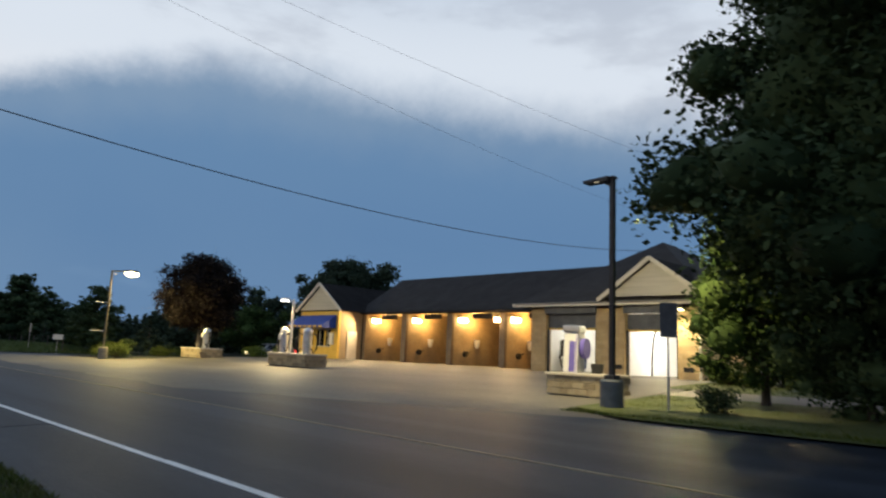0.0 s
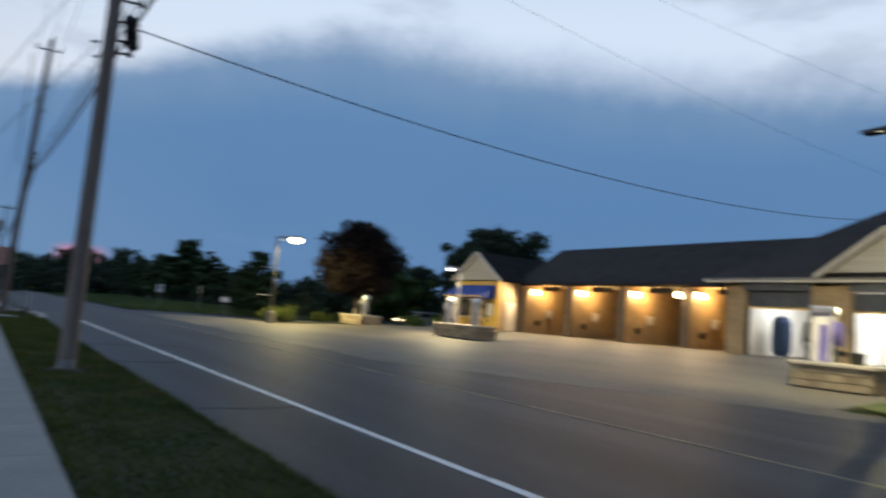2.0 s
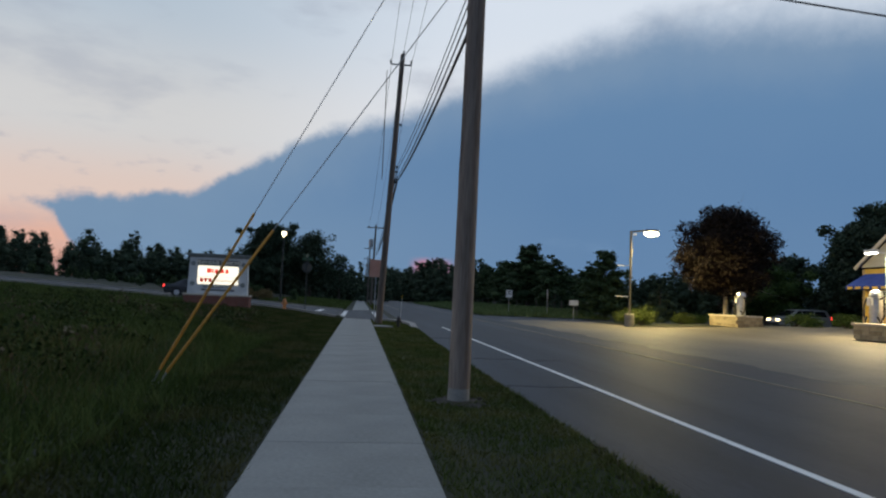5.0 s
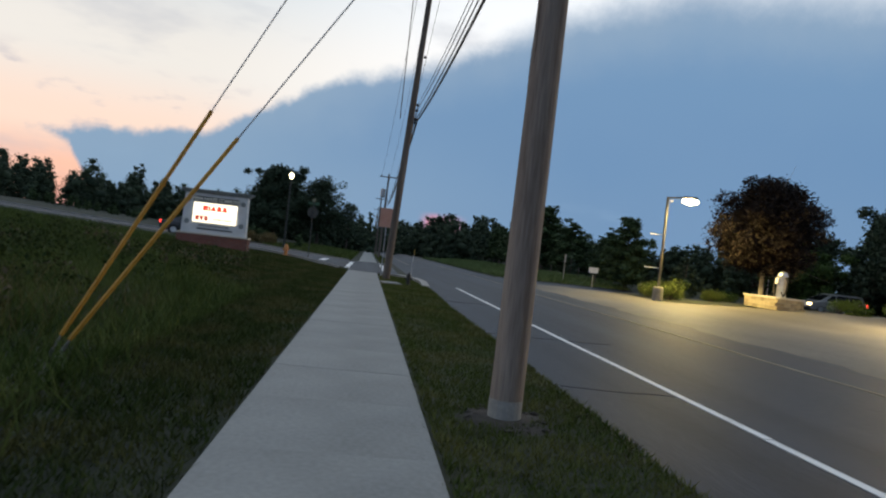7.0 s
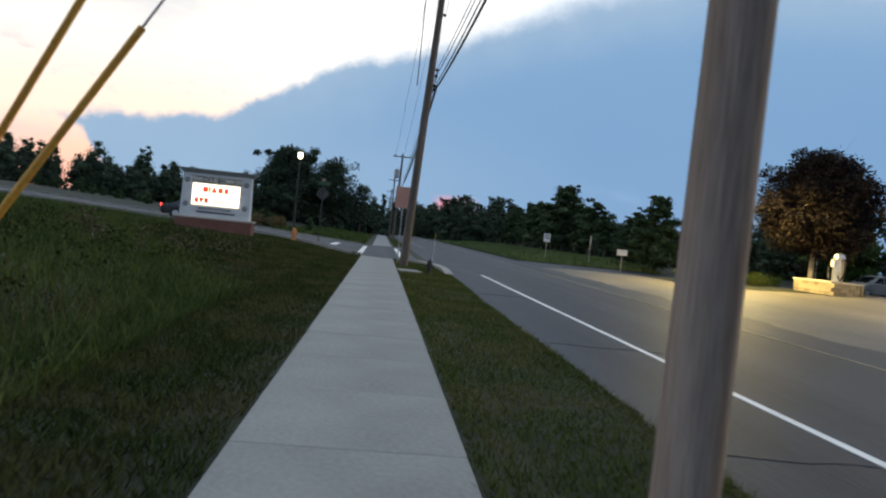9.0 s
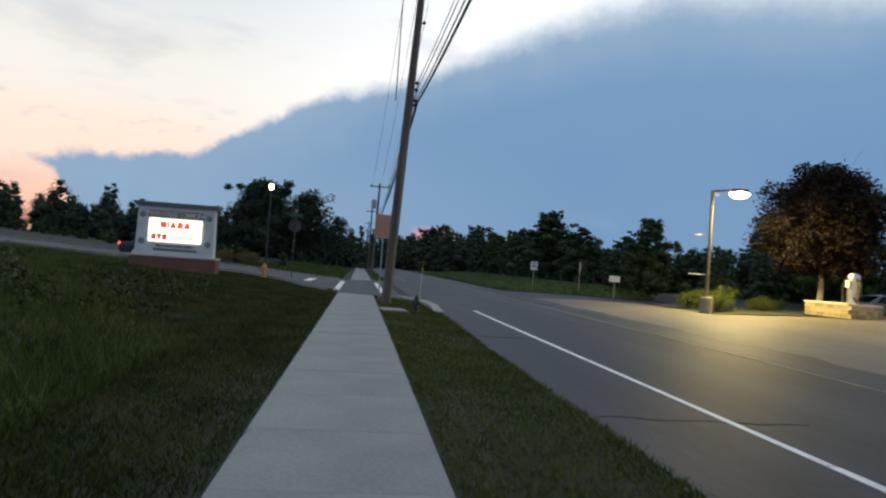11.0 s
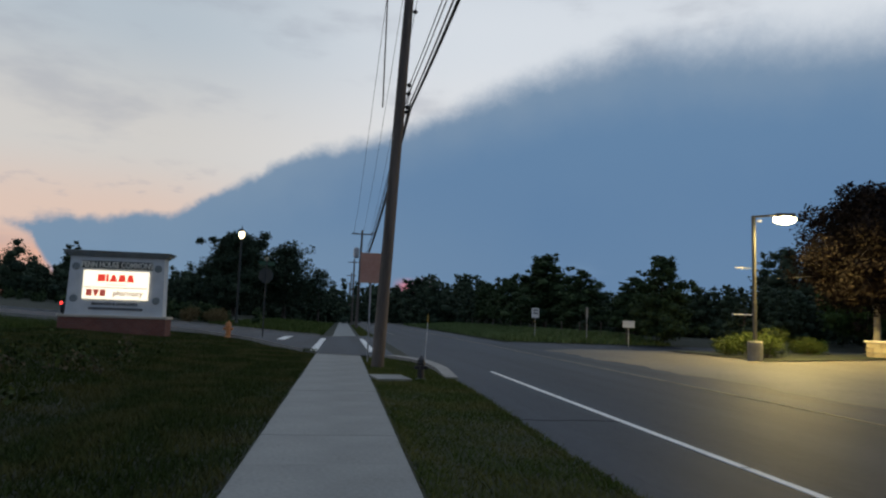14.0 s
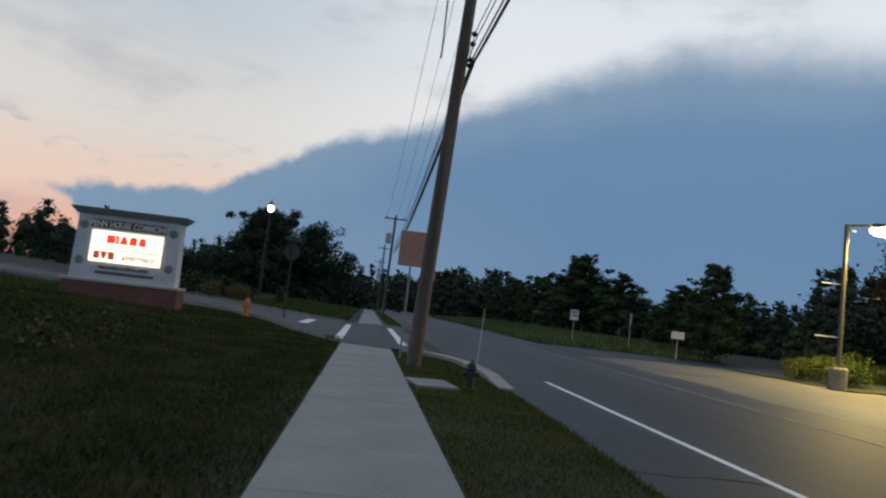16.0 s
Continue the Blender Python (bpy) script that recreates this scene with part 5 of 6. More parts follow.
van_prof = [(-2.50, 0.32), (-2.54, 0.60), (-2.46, 0.86), (-2.05, 0.98), (-1.45, 1.08), (2.42, 1.10), (2.53, 0.95), (2.54, 0.45), (2.45, 0.28)]
van_roof = [(-1.75, 1.04), (-0.70, 1.66), (-0.20, 1.75), (1.85, 1.74), (2.15, 1.68), (2.45, 1.06)]
van_glass = [(-1.15, -0.30, -0.62, -0.28, 1.12, 1.58), (-0.22, 0.88, -0.20, 0.86, 1.12, 1.62), (0.96, 2.10, 0.94, 1.92, 1.12, 1.60)]
vehicle("minivan", pose(-64.3, 39.5, height(-64.3, 39.5) - 0.09, 0, 0, 90), 5.1, 1.86, van_prof, van_roof, M_VAN, "silver-beige minivan coming down the side street with lights on", van_glass, (-1.62, 1.42), 0.33)
car_prof = [(-2.38, 0.30), (-2.42, 0.52), (-2.34, 0.72), (-1.9, 0.84), (-1.1, 0.95), (1.7, 0.99), (2.3, 0.93), (2.42, 0.75), (2.40, 0.40), (2.3, 0.27)]
car_roof = [(-1.15, 0.92), (-0.35, 1.36), (0.0, 1.44), (0.75, 1.43), (1.0, 1.38), (1.75, 0.97)]
car_glass = [(-0.75, 0.12, -0.28, 0.12, 1.0, 1.34), (0.2, 1.15, 0.2, 0.9, 1.0, 1.34)]
vehicle("sedan", pose(-63.6, -12.85, height(-63.6, -12.85) + 0.015, 0, 0, -84), 4.85, 1.82, car_prof, car_roof, M_BLACKCAR, "black sedan with red tail lights on the driveway", car_glass, (-1.48, 1.42), 0.33)


# ---- trees and shrubs ----
def core_lumps(centres, radii, rng):
    """Ragged dark inner masses, one to each clump, that stop the light in its middle."""
    bm = bmesh.new()
    bmesh.ops.create_icosphere(bm, subdivisions=1, radius=1.0)
    unit = np.array([v.co[:] for v in bm.verts])
    tris = np.array([[v.index for v in f.verts] for f in bm.faces])
    bm.free()
    C, r = np.asarray(centres, dtype=float).reshape(-1, 3), np.asarray(radii, dtype=float)
    v = C[:, None, :] + unit[None] * (0.60 * r[:, None, None]) * rng.uniform(0.65, 1.25, (len(C), len(unit), 1)) * np.array([1, 1, 0.8])
    f = tris[None] + (np.arange(len(C)) * len(unit))[:, None, None]
    return v.reshape(-1, 3), f.reshape(-1, 3)


def leaves_mesh(name, pts, size, rng, material, flat=0.5, cores=None):
    """Many small leaf blades folded a little along the rib, over inner masses where given."""
    n = len(pts)
    P = np.asarray(pts, dtype=float)
    d = rng.normal(size=(n, 3))
    d[:, 2] = d[:, 2] * flat - 0.25
    d /= np.linalg.norm(d, axis=1)[:, None]
    s = np.cross(d, rng.normal(size=(n, 3)))
    s /= np.linalg.norm(s, axis=1)[:, None] + 1e-9
    L = size * rng.uniform(0.6, 1.35, n)[:, None]
    up = np.cross(d, s)
    v = np.stack([P - d * L * 0.5, P + s * L * 0.30 + up * L * 0.08, P + d * L * 0.5, P - s * L * 0.30 + up * L * 0.08], 1).reshape(-1, 3)
    loops, starts = np.arange(4 * n), np.arange(0, 4 * n, 4)
    if cores is not None:
        cv, cf = core_lumps(cores[0], cores[1], rng)
        v = np.concatenate([v, cv])
        loops = np.concatenate([loops, cf.ravel() + 4 * n])
        starts = np.concatenate([starts, 4 * n + np.arange(0, cf.size, 3)])
    me = bpy.data.meshes.new(name)
    me.vertices.add(len(v))
    me.vertices.foreach_set("co", v.ravel())
    me.loops.add(len(loops))
    me.loops.foreach_set("vertex_index", loops)
    me.polygons.add(len(starts))
    me.polygons.foreach_set("loop_start", starts)
    me.update(calc_edges=True)
    me.validate()
    me.materials.append(material)
    return me


def clump_points(rng, centres, radii, per):
    out = []
    for c, r in zip(centres, radii):
        k = max(8, int(per * r * r))
        u = rng.normal(size=(k, 3))
        u /= np.linalg.norm(u, axis=1)[:, None]
        rad = r * rng.uniform(0.25, 1.0, k) ** 0.45
        q = u * rad[:, None] * np.array([1, 1, 0.78])
        q *= (1 + 0.28 * np.sin(u[:, :1] * 7 + c[0]) * np.cos(u[:, 1:2] * 6 + c[1]))
        out.append(np.asarray(c) + q)
    return np.concatenate(out)


def tree(name, m, h, crown_r, trunk_h, trunk_r, leaf, leaf_size, per, seed, label, shape="round", limbs=9, group="", bare=0.0, low=0.0, clip=False, bark=None):
    rng = np.random.default_rng(seed)
    t = thing(name, m, label, "tree", group)
    bm = bmesh.new()
    bend = rng.uniform(-0.15, 0.15, 2)
    pts = [Vector((bend[0] * f * f * h * 0.3, bend[1] * f * f * h * 0.3, h * 0.86 * f)) for f in (0, 0.03, 0.12, 0.3, 0.55, 0.8, 1)]
    rs = [trunk_r * 1.5, trunk_r * 1.15, trunk_r, trunk_r * 0.8, trunk_r * 0.5, trunk_r * 0.25, trunk_r * 0.06]
    for a, b, r0, r1 in zip(pts, pts[1:], rs, rs[1:]):
        rod(bm, a, b, r0, r1, 9, False)
    cs, rr = [], []
    for i in range(limbs):
        f = (i + 0.5) / limbs
        ang = 2.4 * i + rng.uniform(-0.5, 0.5)
        if shape == "cone":
            z = trunk_h + (h - trunk_h) * f
            reach = crown_r * (1.03 - f ** 1.4) * rng.uniform(0.75, 1.1)
            z0 = z - 0.1 * reach
            size = max(0.11 * crown_r, 0.40 * crown_r * (1.1 - f))
        elif shape == "oval":
            z = trunk_h + (h - trunk_h) * (0.06 + 0.88 * f)
            reach = crown_r * math.sin(math.pi * (0.30 + 0.66 * f)) ** 0.8 * rng.uniform(0.55, 0.9) * 0.8
            z0 = trunk_h + (z - trunk_h) * 0.7
            size = crown_r * (0.42 - 0.24 * f) * rng.uniform(0.85, 1.15)
        else:
            z = trunk_h + low + (h - trunk_h - low) * (0.12 + 0.72 * f)
            reach = crown_r * math.sin(math.pi * (0.22 + 0.70 * f)) * rng.uniform(0.65, 1.0) * 0.78
            z0 = trunk_h + (z - trunk_h) * 0.45
            size = crown_r * rng.uniform(0.30, 0.46)
        tip = Vector((reach * math.cos(ang), reach * math.sin(ang), z))
        rod(bm, (pts[-1].x * z0 / h, pts[-1].y * z0 / h, z0), tip, trunk_r * 0.34 * (1.1 - f), trunk_r * 0.05, 6, False)
        cs.append(tip)
        rr.append(size)
        if shape != "cone" or reach > 0.5:
            cs.append(tip * 0.55 + Vector((0, 0, z * 0.45)))
            rr.append(size * 0.9)
        for _ in range(2):
            o = Vector(rng.normal(size=3)) * size * 0.9
            o.z *= 0.6
            cs.append(tip + o)
            rr.append(size * rng.uniform(0.4, 0.65))
            rod(bm, tip * 0.8 + Vector((0, 0, tip.z * 0.2)), tip + o * 1.2, trunk_r * 0.08, trunk_r * 0.02, 4, False)
    cs.append(Vector((0, 0, h * (0.84 if shape == "round" else 0.95))))
    rr.append(crown_r * (0.4 if shape == "round" else 0.12))
    part("trunk", bm, bark or M_BARK, t)
    P = clump_points(rng, [tuple(c) for c in cs], rr, per)
    if clip:
        f = np.clip((P[:, 2] - trunk_h) / (h - trunk_h), 0.0, 1.0)
        R_ = crown_r * np.where(f < 0.55, 0.62 + 0.42 * np.sin(f / 0.55 * 1.5708), 1.04 * np.sqrt(np.clip(1 - ((f - 0.55) / 0.5) ** 2, 0.0, 1.0)))
        ang = np.arctan2(P[:, 1], P[:, 0])
        lobes = 1 + 0.11 * np.sin(5 * ang + 3.1 * f) + 0.09 * np.sin(9 * ang - 7 * f) + 0.10 * np.sin(P[:, 2] * 4.1 + 3 * ang) + rng.normal(size=len(P)) * 0.06
        P = P[np.hypot(P[:, 0], P[:, 1]) < R_ * lobes]
    if bare:
        P = P[rng.random(len(P)) > bare]
    inner = None if bare or clip else ([tuple(c) for c in cs], [r * 1.12 for r in rr])
    o = new("crown", leaves_mesh("crown", P, leaf_size, rng, leaf, cores=inner))
    o.parent = t
    return t


def woods(name, line, depth, hts, leaf, size, n, seed, label):
    """A far belt of trees as one mass of leaf clumps with an uneven top."""
    rng = np.random.default_rng(seed)
    cs, rr = [], []
    for _ in range(n):
        f = rng.random() * (len(line) - 1)
        i = int(f)
        p = np.array(line[i]) + (np.array(line[i + 1]) - np.array(line[i])) * (f - i)
        p = p + rng.normal(size=2) * depth
        h = hts[0] + (hts[1] - hts[0]) * (0.5 + 0.5 * math.sin(p[0] * 0.21 + p[1] * 0.17)) * rng.uniform(0.75, 1.05)
        wide = h * rng.uniform(0.24, 0.36)
        pointed = rng.random() < 0.45
        base = height(p[0], p[1]) - 0.2
        for k in range(11):
            f = (k + 0.5) / 11
            girth = (1.05 - f) if pointed else math.sin(math.pi * (0.18 + 0.74 * f))
            a = 2.4 * k + rng.uniform(-0.6, 0.6)
            r = wide * (0.24 + 0.40 * girth) * rng.uniform(0.75, 1.1)
            d = max(0.0, wide * girth * rng.uniform(0.3, 0.95) - 0.4 * r)
            cs.append((p[0] + d * math.cos(a), p[1] + d * math.sin(a), base + 0.3 + (h - 0.3 - 0.6 * r) * f))
            rr.append(r)
    P = clump_points(rng, cs, rr, 7.5 / size ** 1.8)
    o = new(name, leaves_mesh(name, P, size, rng, leaf, cores=(cs, rr)))
    return tagged(o, label, "woods", kind="stuff")


def shrub(x, y, r, h, leaf, seed, label, size=0.08, flowers=False):
    rng = np.random.default_rng(seed)
    z = height(x, y)
    t = thing("shrub", pose(x, y, z), label, "shrub")
    k = 9
    cs = [(r * 0.65 * math.cos(2.4 * i) * rng.uniform(0.3, 1), r * 0.65 * math.sin(2.4 * i) * rng.uniform(0.3, 1), h * rng.uniform(0.3, 0.75)) for i in range(k)]
    bm = bmesh.new()
    for c in cs:
        rod(bm, (0, 0, -0.05), c, 0.03, 0.008, 5, False)
    part("stems", bm, M_BARK, t)
    P = clump_points(rng, cs, [r * rng.uniform(0.35, 0.55) for _ in cs], 1350 / max(r, 0.6))
    P[:, 2] = np.abs(P[:, 2])
    o = new("foliage", leaves_mesh("foliage", P, size, rng, leaf))
    o.parent = t
    if flowers:
        o = new("blossom", leaves_mesh("blossom", P[P[:, 2] > h * 0.5][::4] * 1.05, size * 0.9, rng, M_FLOWER))
        o.parent = t
    return t


tree("broadleaf_tree", pose(0.0, 22.6, 0.1), 22.5, 7.6, 0.3, 0.42, M_LEAF_DARK, 0.23, 230, 11, "huge dark broadleaf tree beside the lawn", limbs=60)
tree("broadleaf_tree", pose(-6.7, 21.9, 0.2), 7.0, 2.4, 0.6, 0.12, M_LEAF_GREEN, 0.14, 640, 12, "green young tree lit by the car wash", limbs=18)
tree("broadleaf_tree", pose(-3.6, 20.4, 0.1), 4.6, 2.4, 0.2, 0.10, M_LEAF_DARK, 0.15, 520, 15, "low dark bushy tree at the lawn edge", limbs=16)
tree("broadleaf_tree", pose(2.9, 21.0, 0.1), 19.0, 7.6, 6.0, 0.30, M_LEAF_DARK, 0.24, 160, 16, "tall dark broadleaf tree leaning over the lawn", limbs=34)
tree("broadleaf_tree", pose(6.5, 23.0, 0.2), 12.0, 6.0, 0.5, 0.3, M_LEAF_DARK, 0.30, 100, 13, "dark broadleaf tree behind the lawn", limbs=24)
tree("plum_tree", pose(-52.3, 25.6, 0.25), 8.5, 3.7, 2.0, 0.17, M_LEAF_PLUM, 0.17, 560, 14, "purple-leaved plum tree with a trunk coloured as lamplit", limbs=30, clip=True, bark=M_LITBARK)
near = [(-70.4, 23.6, 6.9, 2.2), (-76.3, 24.0, 5.2, 1.9), (-88.8, 24.0, 6.6, 2.5), (-101, 23.8, 9.3, 3.7), (-109.5, 25.5, 8.2, 3.2), (-121, 25.0, 7.6, 2.8), (-131, 26.5, 8.2, 3.2), (-143, 26, 8.0, 3.0), (-85, 27.5, 4.6, 1.8), (-97.5, 26.5, 5.6, 2.2)]
kinds = [tree("young_tree", pose(near[i][0], near[i][1], height(near[i][0], near[i][1]) - 0.15), 7.0, 2.3, 0.7, 0.11, M_LEAF_DARK, 0.20, 300, 30 + i, "dark young tree in a row by the field", "oval", 26, "row of trees by the field") for i in range(3)]
for i, (x, y, h, r) in enumerate(near):
    s = Matrix.Diagonal((r / 1.9, r / 1.9, h / 7.0, 1))
    if i < 3:
        kinds[i].matrix_basis = pose(x, y, height(x, y) - 0.15, 0, 0, 50 * i) @ s
    else:
        c = copy_thing(kinds[i % 3], pose(x, y, 0, 0, 0, 67 * i))
        c.matrix_basis = pose(x, y, height(x, y) - 0.15, 0, 0, 67 * i) @ s
tree("juniper", pose(-64.8, 26.5, 0.0), 3.4, 1.5, 0.15, 0.12, M_LEAF_BLACK, 0.18, 420, 41, "dense dark juniper at the edge of the lot", "cone", 16)
tree("juniper", pose(-84.0, 22.6, height(-84.0, 22.6) - 0.1), 2.9, 0.9, 0.15, 0.1, M_LEAF_BLACK, 0.18, 420, 42, "slim dark juniper by the field", "cone", 14)
tree("broadleaf_tree", pose(-118, -14.6, 0.7), 12.2, 4.6, 1.0, 0.3, M_LEAF_BLACK, 0.32, 260, 43, "dark spreading tree beyond the driveway", limbs=22)
tree("broadleaf_tree", pose(-124, -8.4, 0.4), 11.4, 4.9, 1.5, 0.28, M_LEAF_BLACK, 0.34, 120, 44, "thin-leaved tree with bare spiky branches", limbs=22, bare=0.35)
tree("broadleaf_tree", pose(-122, -3.4, 0.2), 8.2, 2.6, 1.5, 0.16, M_LEAF_BLACK, 0.32, 140, 45, "small ragged tree beside the far walk", limbs=10, bare=0.2)
tree("broadleaf_tree", pose(-62, 47, 0.2), 11.5, 5.6, 1.5, 0.28, M_LEAF_BLACK, 0.36, 240, 46, "dark tree behind the car wash office", limbs=20)
tree("broadleaf_tree", pose(-71, 54, 0.3), 12.5, 6.0, 1.5, 0.3, M_LEAF_BLACK, 0.38, 230, 47, "dark tree behind the car wash office", limbs=20)
tree("broadleaf_tree", pose(-70, 40, 0.0), 6.0, 3.2, 0.8, 0.2, M_LEAF_GREEN, 0.26, 260, 48, "rounded green tree behind the plum tree", limbs=14)
woods("far_woods", [(-95, -95), (-112, -62), (-128, -40), (-140, -22), (-150, -8)], 5, (5.0, 8.3), M_LEAF_BLACK, 0.29, 270, 51, "dark wood edge beyond the commons")
woods("far_woods", [(-150, 28), (-180, 22), (-215, 12), (-245, 8)], 5, (7, 12), M_LEAF_BLACK, 0.62, 110, 52, "dark wood at the end of the road")
woods("far_woods", [(-150, -5), (-185, -8), (-230, -6)], 4, (5, 9), M_LEAF_BLACK, 0.62, 90, 56, "dark wood at the end of the road")
woods("far_woods", [(-86, 34), (-110, 33), (-150, 34)], 3, (4.0, 6.0), M_LEAF_BLACK, 0.27, 120, 53, "low dark wood behind the field")
woods("far_woods", [(-95, 48), (-75, 62), (-50, 72), (-20, 76), (10, 70)], 4, (7, 11), M_LEAF_BLACK, 0.5, 130, 54, "dark wood behind the car wash")
woods("far_woods", [(-56, 58), (-68, 50), (-80, 42), (-92, 37)], 2.5, (3.6, 5.6), M_LEAF_BLACK, 0.28, 90, 57, "low dark wood behind the lot")
woods("brush_thicket", [(-74, -11), (-84, -14), (-100, -26), (-108, -44)], 2.2, (1.0, 1.9), M_LEAF_DARK, 0.3, 110, 55, "low brush along the driveway")
for i, (x, y, r, h) in enumerate(((-52.4, 19.4, 1.3, 1.4), (-54.6, 20.2, 1.1, 1.1), (-51.0, 18.9, 0.9, 1.2), (-53.6, 18.6, 1.0, 1.0))):
    shrub(x, y, r, h, M_SHRUB, 60 + i, "tall ornamental grass clump at the lamp base")
for i, (x, y) in enumerate(((-55.5, 23.8), (-54, 23.2), (-57, 25), (-46.0, 27.5), (-43.8, 28.2), (-48, 28), (-58.5, 27))):
    shrub(x, y, 0.9, 0.75, M_SHRUB if i < 3 else M_LEAF_GREEN, 70 + i, "low clipped shrub by the forecourt")
for i, (x, y, r, h) in enumerate(((-10.6, 28.5, 1.0, 0.9), (-9.4, 27.6, 0.9, 1.1), (-8.6, 29.0, 1.1, 1.0))):
    shrub(x, y, r, h, M_SHRUB, 80 + i, "flowering shrub beside the car wash", 0.14, True)
shrub(-7.0, 18.9, 0.7, 0.75, M_LEAF_DARK, 85, "small dark bush on the lawn edge")
for i, (x, y) in enumerate(((-74, -8.8), (-77, -9.6), (-72, -10.4))):
    shrub(x, y, 1.0, 1.1, M_DRY, 90 + i, "dry ornamental grass by the driveway")

# lawn in front of the automatic bays, with a walk across it
tagged(sheet("lawn", spread(-10.4, 60, 40), table([(-10.4, 17.4), (-8.5, 16.5), (60, 16.5)]), lambda x: 22.6, 12, lambda x, y: 0.03 - 0.10 * step((17.3 - y) / 0.9), M_LAWNSOIL), "mown lawn strip beside the road", "lawn", kind="structure")
tagged(sheet("lawn", spread(-11.6, 60, 40), lambda x: 25.0, lambda x: 33.0, 8, 0.03, M_LAWNSOIL), "mown lawn before the car wash", "lawn", kind="structure")
tagged(sheet("lawn_walk", spread(-10.4, 60, 40), lambda x: 22.6, lambda x: 25.0, 4, 0.02, M_LOT), "pale path across the lawn", "path", kind="structure")
tagged(sheet("planting_bed", spread(-58, -49.0, 10), lambda x: 17.6, lambda x: 29.5, 10, 0.05, M_GRASS_SOIL), "planted island at the edge of the forecourt", "planting bed", kind="structure")


# ---- grass ----
def grass(name, spans, hgt, width, n, seed, material, label, keep=None, lean=0.5):
    rng = np.random.default_rng(seed)
    x0, x1, y0, y1 = spans
    # thicker towards the walk's beginning, thinner far off
    x, y = rng.uniform(x0, x1, n), rng.uniform(y0, y1, n)
    if keep is not None:
        ok = keep(x, y)
        x, y = x[ok], y[ok]
    n = len(x)
    z = np.array([land(a, b) for a, b in zip(x, y)]) - 0.05
    a = rng.uniform(0, 6.283, n)
    patch = 0.6 + 0.4 * np.sin(x * 0.9 + 1.7 * np.sin(y * 0.8)) * np.cos(y * 1.3 + x * 0.3)
    h = hgt * rng.uniform(0.5, 1.25, n) * (0.75 + 0.5 * patch)
    w = width * rng.uniform(0.6, 1.3, n)
    dx, dy = np.cos(a) * w, np.sin(a) * w
    lx, ly = rng.normal(size=n) * h * lean, rng.normal(size=n) * h * lean
    v = np.stack([np.stack([x - dx, y - dy, z], 1), np.stack([x + dx, y + dy, z], 1), np.stack([x + lx, y + ly, z + h], 1)], 1).reshape(-1, 3)
    me = bpy.data.meshes.new(name)
    me.vertices.add(3 * n)
    me.vertices.foreach_set("co", v.ravel())
    me.loops.add(3 * n)
    me.loops.foreach_set("vertex_index", np.arange(3 * n))
    me.polygons.add(n)
    me.polygons.foreach_set("loop_start", np.arange(0, 3 * n, 3))
    me.update(calc_edges=True)
    me.validate()
    me.materials.append(material)
    return tagged(new(name, me), label, "grass", kind="stuff")


def thin(x, y):
    return np.sin(x * 531.7 + y * 917.3)


def rough_edge(x, y):
    return y < -2.75 - 0.25 * np.sin(x * 0.16 + 0.6) - 0.15 * np.sin(x * 0.5) - 7.0 * np.clip((-27 - x) / 13, 0, 1) ** 1.5


grass("verge_grass", (-46, 3, 0.76, 2.66), 0.07, 0.008, 160000, 101, M_BLADE, "short mown grass between walk and road", lambda x, y: np.hypot(x + 17.37, y - 1.55) > 0.42 + 0.16 * np.sin(x * 9 + y * 5))
grass("mown_grass", (-50, 3, -4.5, -0.84), 0.085, 0.009, 250000, 102, M_MOWN, "short mown grass beside the walk", lambda x, y: ~rough_edge(x, y) | (thin(x, y) > 0.55))
grass("meadow_grass", (-54, 3, -24, -1.5), 0.30, 0.009, 330000, 103, M_MEADOW, "tall uncut meadow grass", lambda x, y: rough_edge(x, y + 0.5 * thin(x, y)) & ((x > -44) | (y < -11)))
grass("mown_grass", (-46, -28, -10, -4.4), 0.085, 0.012, 60000, 116, M_MOWN, "short mown grass between meadow and sign", lambda x, y: ~rough_edge(x, y))
grass("mown_grass", (-56, -44, -11, -1.4), 0.08, 0.02, 40000, 104, M_MOWN, "mown grass round the monument sign", lambda x, y: x > -46 + 2.6 * (y + 1))
grass("dry_thatch", (-46, 3, 2.36, 2.78), 0.05, 0.010, 12000, 111, M_THATCH, "dead brown grass fringing the road edge", lambda x, y: y < 2.60 + 0.09 * np.sin(x * 1.7) + 0.06 * np.sin(x * 5.1), 0.9)
grass("dry_thatch", (-46, 3, -1.15, -0.81), 0.035, 0.008, 7000, 112, M_THATCH, "dead clippings along the walk edge", lambda x, y: np.sin(x * 1.3) + np.sin(x * 3.7 + 1) > 0.2, 1.2)


def weed_clumps(name, spans, n, tall, seed, material, label):
    """Rank weeds in tufts of uneven height, rising out of the meadow."""
    rng = np.random.default_rng(seed)
    pts = []
    for _ in range(n):
        x, y = rng.uniform(spans[0], spans[1]), rng.uniform(spans[2], spans[3])
        if x < -42 and y > -12:
            continue
        r, h, z = rng.uniform(0.15, 0.6), tall * rng.uniform(0.4, 1.2), height(x, y)
        k = int(130 * r)
        u = rng.normal(size=(k, 2)) * r * 0.55
        w = h * np.exp(-(u ** 2).sum(1) / (r * r)) * rng.uniform(0.15, 1.0, k)
        pts.append(np.stack([x + u[:, 0], y + u[:, 1], z + w], 1))
    me = leaves_mesh(name, np.concatenate(pts), 0.11, rng, material, flat=1.4)
    return tagged(new(name, me), label, "weeds", kind="stuff")


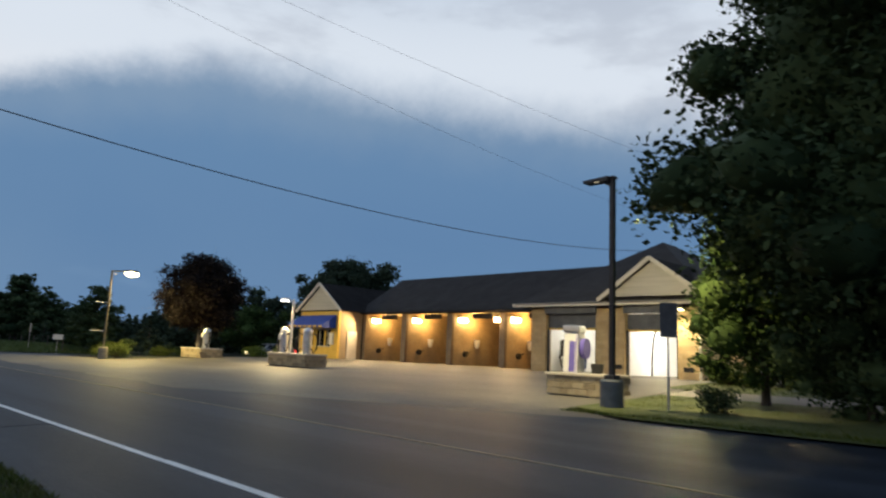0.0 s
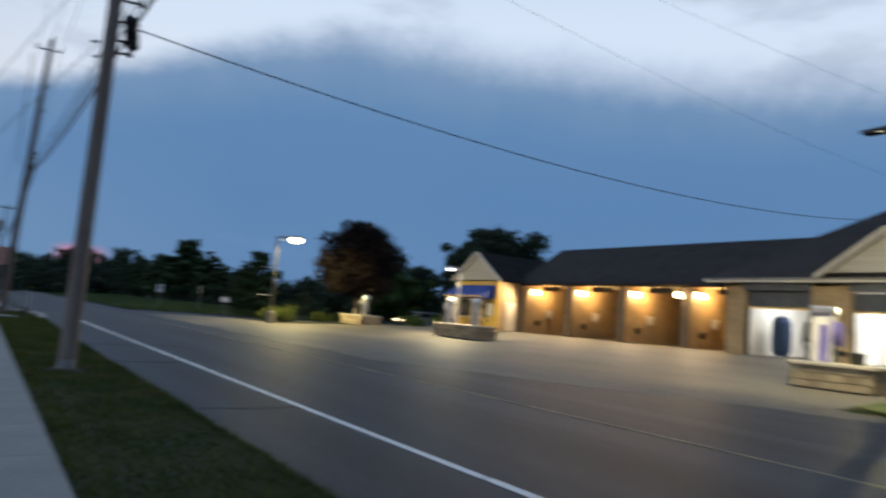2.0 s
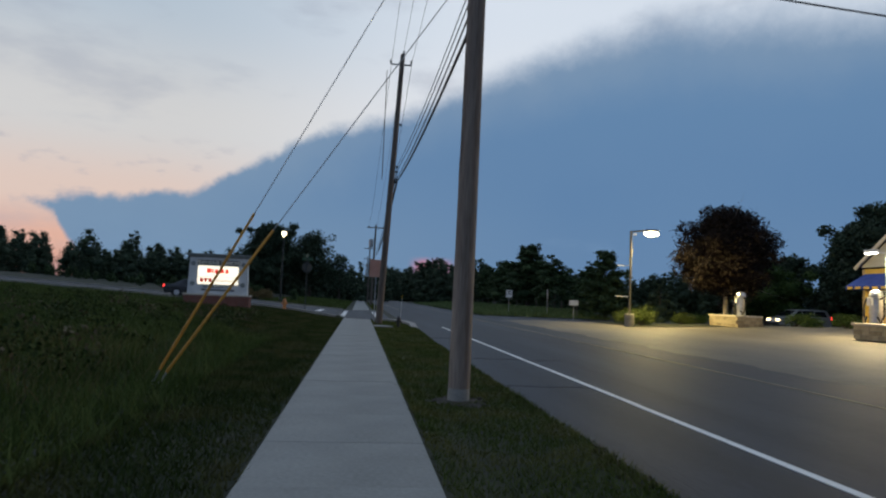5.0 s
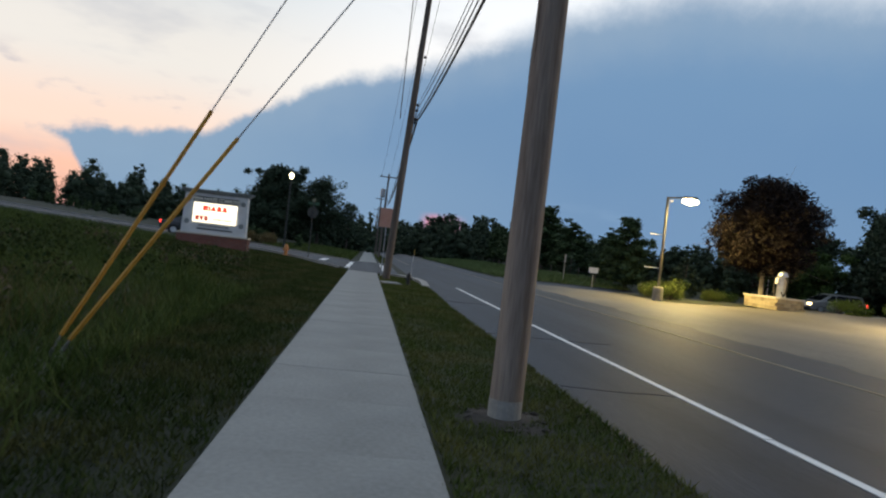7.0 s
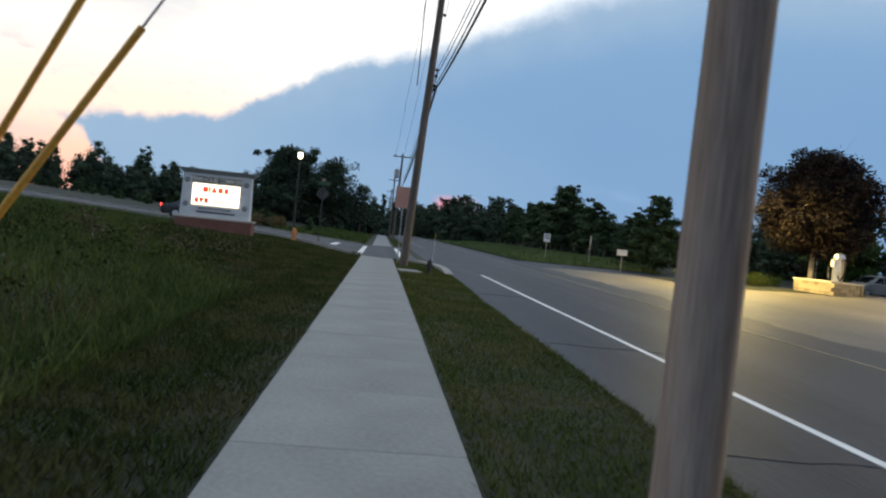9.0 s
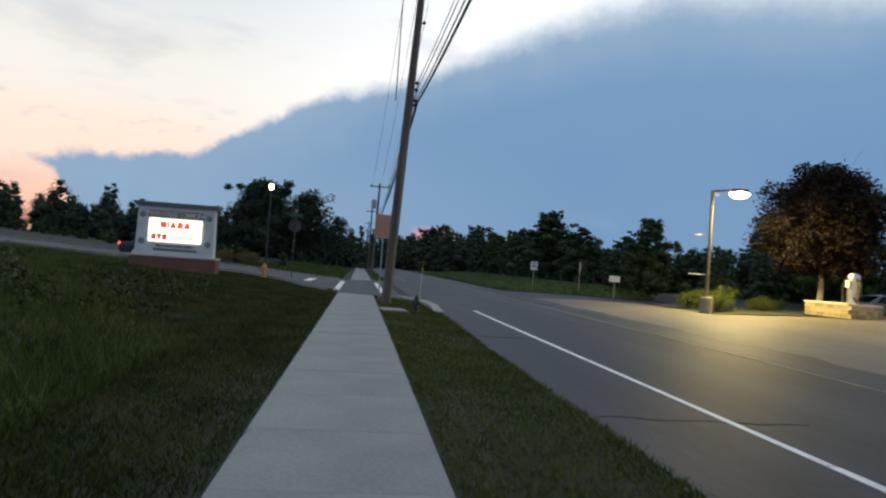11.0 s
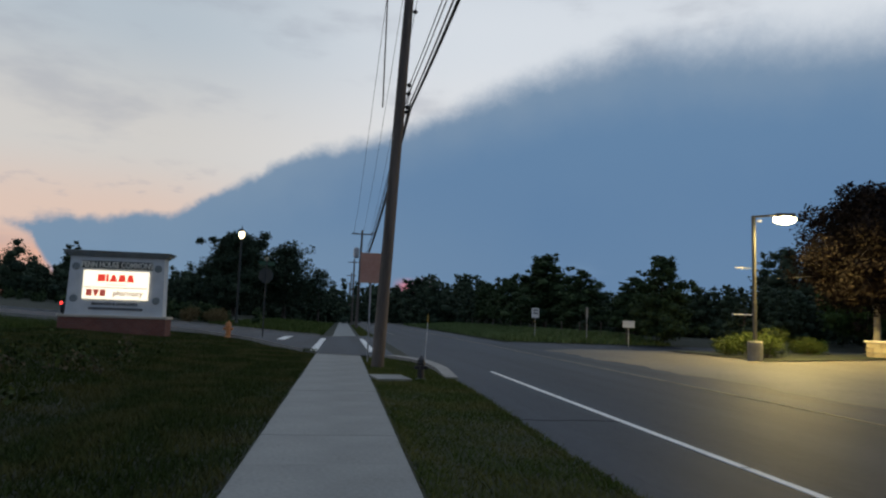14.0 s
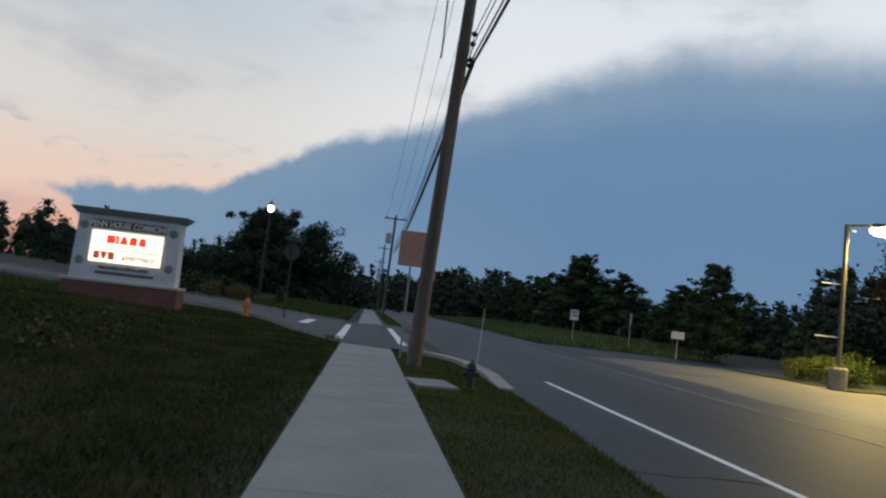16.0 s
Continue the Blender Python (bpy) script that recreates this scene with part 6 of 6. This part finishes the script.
weed_clumps("meadow_weeds", (-48, 2, -16, -4.6), 420, 0.62, 113, M_WEED, "rank dark weeds in tufts through the meadow")
weed_clumps("seed_heads", (-40, 2, -14, -4.4), 90, 0.80, 114, M_THATCH, "brown dried weed tufts in the meadow")
grass("ridge_grass", (-28, 3, -2.78, -2.38), 0.13, 0.009, 17000, 115, M_MEADOW, "pale longer grass along the mown edge", lambda x, y: np.abs(y + 2.58 + 0.25 * np.sin(x * 0.16 + 0.6)) < 0.16)
grass("dry_grass", (-24, 2, -9, -3.2), 0.50, 0.006, 4000, 105, M_DRY, "dry seed stalks in the meadow")
grass("field_grass", (-150, -69.5, 11.5, 24), 0.3, 0.06, 60000, 106, M_FIELD, "pale rough grass along the field")
grass("lawn_grass", (-10.4, 10, 16.6, 22.5), 0.09, 0.014, 60000, 107, M_LAWN, "lamplit lawn grass")
grass("lawn_grass", (-11.5, 10, 25.1, 32), 0.10, 0.02, 30000, 110, M_LAWN, "mown lawn before the car wash")
grass("far_verge_grass", (-120, -70, -9, -1.2), 0.35, 0.05, 16000, 108, M_MEADOW, "rough grass beside the far walk")
grass("far_verge_grass", (-120, -70, 1.3, 2.2), 0.12, 0.04, 4000, 109, M_BLADE, "grass between the far walk and the road")

# ---- walks, slab by slab ----
def build_walk():
    me = bpy.data.meshes.new("slab")
    bm = B((0, 0, -0.06), (1.523, 1.52, 0.12), 0, 0.002)
    bm.to_mesh(me)
    bm.free()
    me.materials.append(M_CONCRETE)
    w = tagged(new("sidewalk"), "light concrete sidewalk of broad slabs", "sidewalk", kind="structure")
    for i in range(36):
        o = new("slab", me)
        o.parent = w
        o.matrix_basis = pose(6.5 - 1.524 * i, -0.04, 0.0015 * math.sin(i * 2.3), 0, 0, 0)
    far = tagged(new("sidewalk"), "far concrete sidewalk beyond the driveway", "sidewalk", kind="structure")
    for i in range(60):
        o = new("slab", me)
        o.parent = far
        o.matrix_basis = pose(-67.5 - 1.524 * i, 0.25, 0.003 * math.sin(i * 2.1), 0, 0, 0)


build_walk()
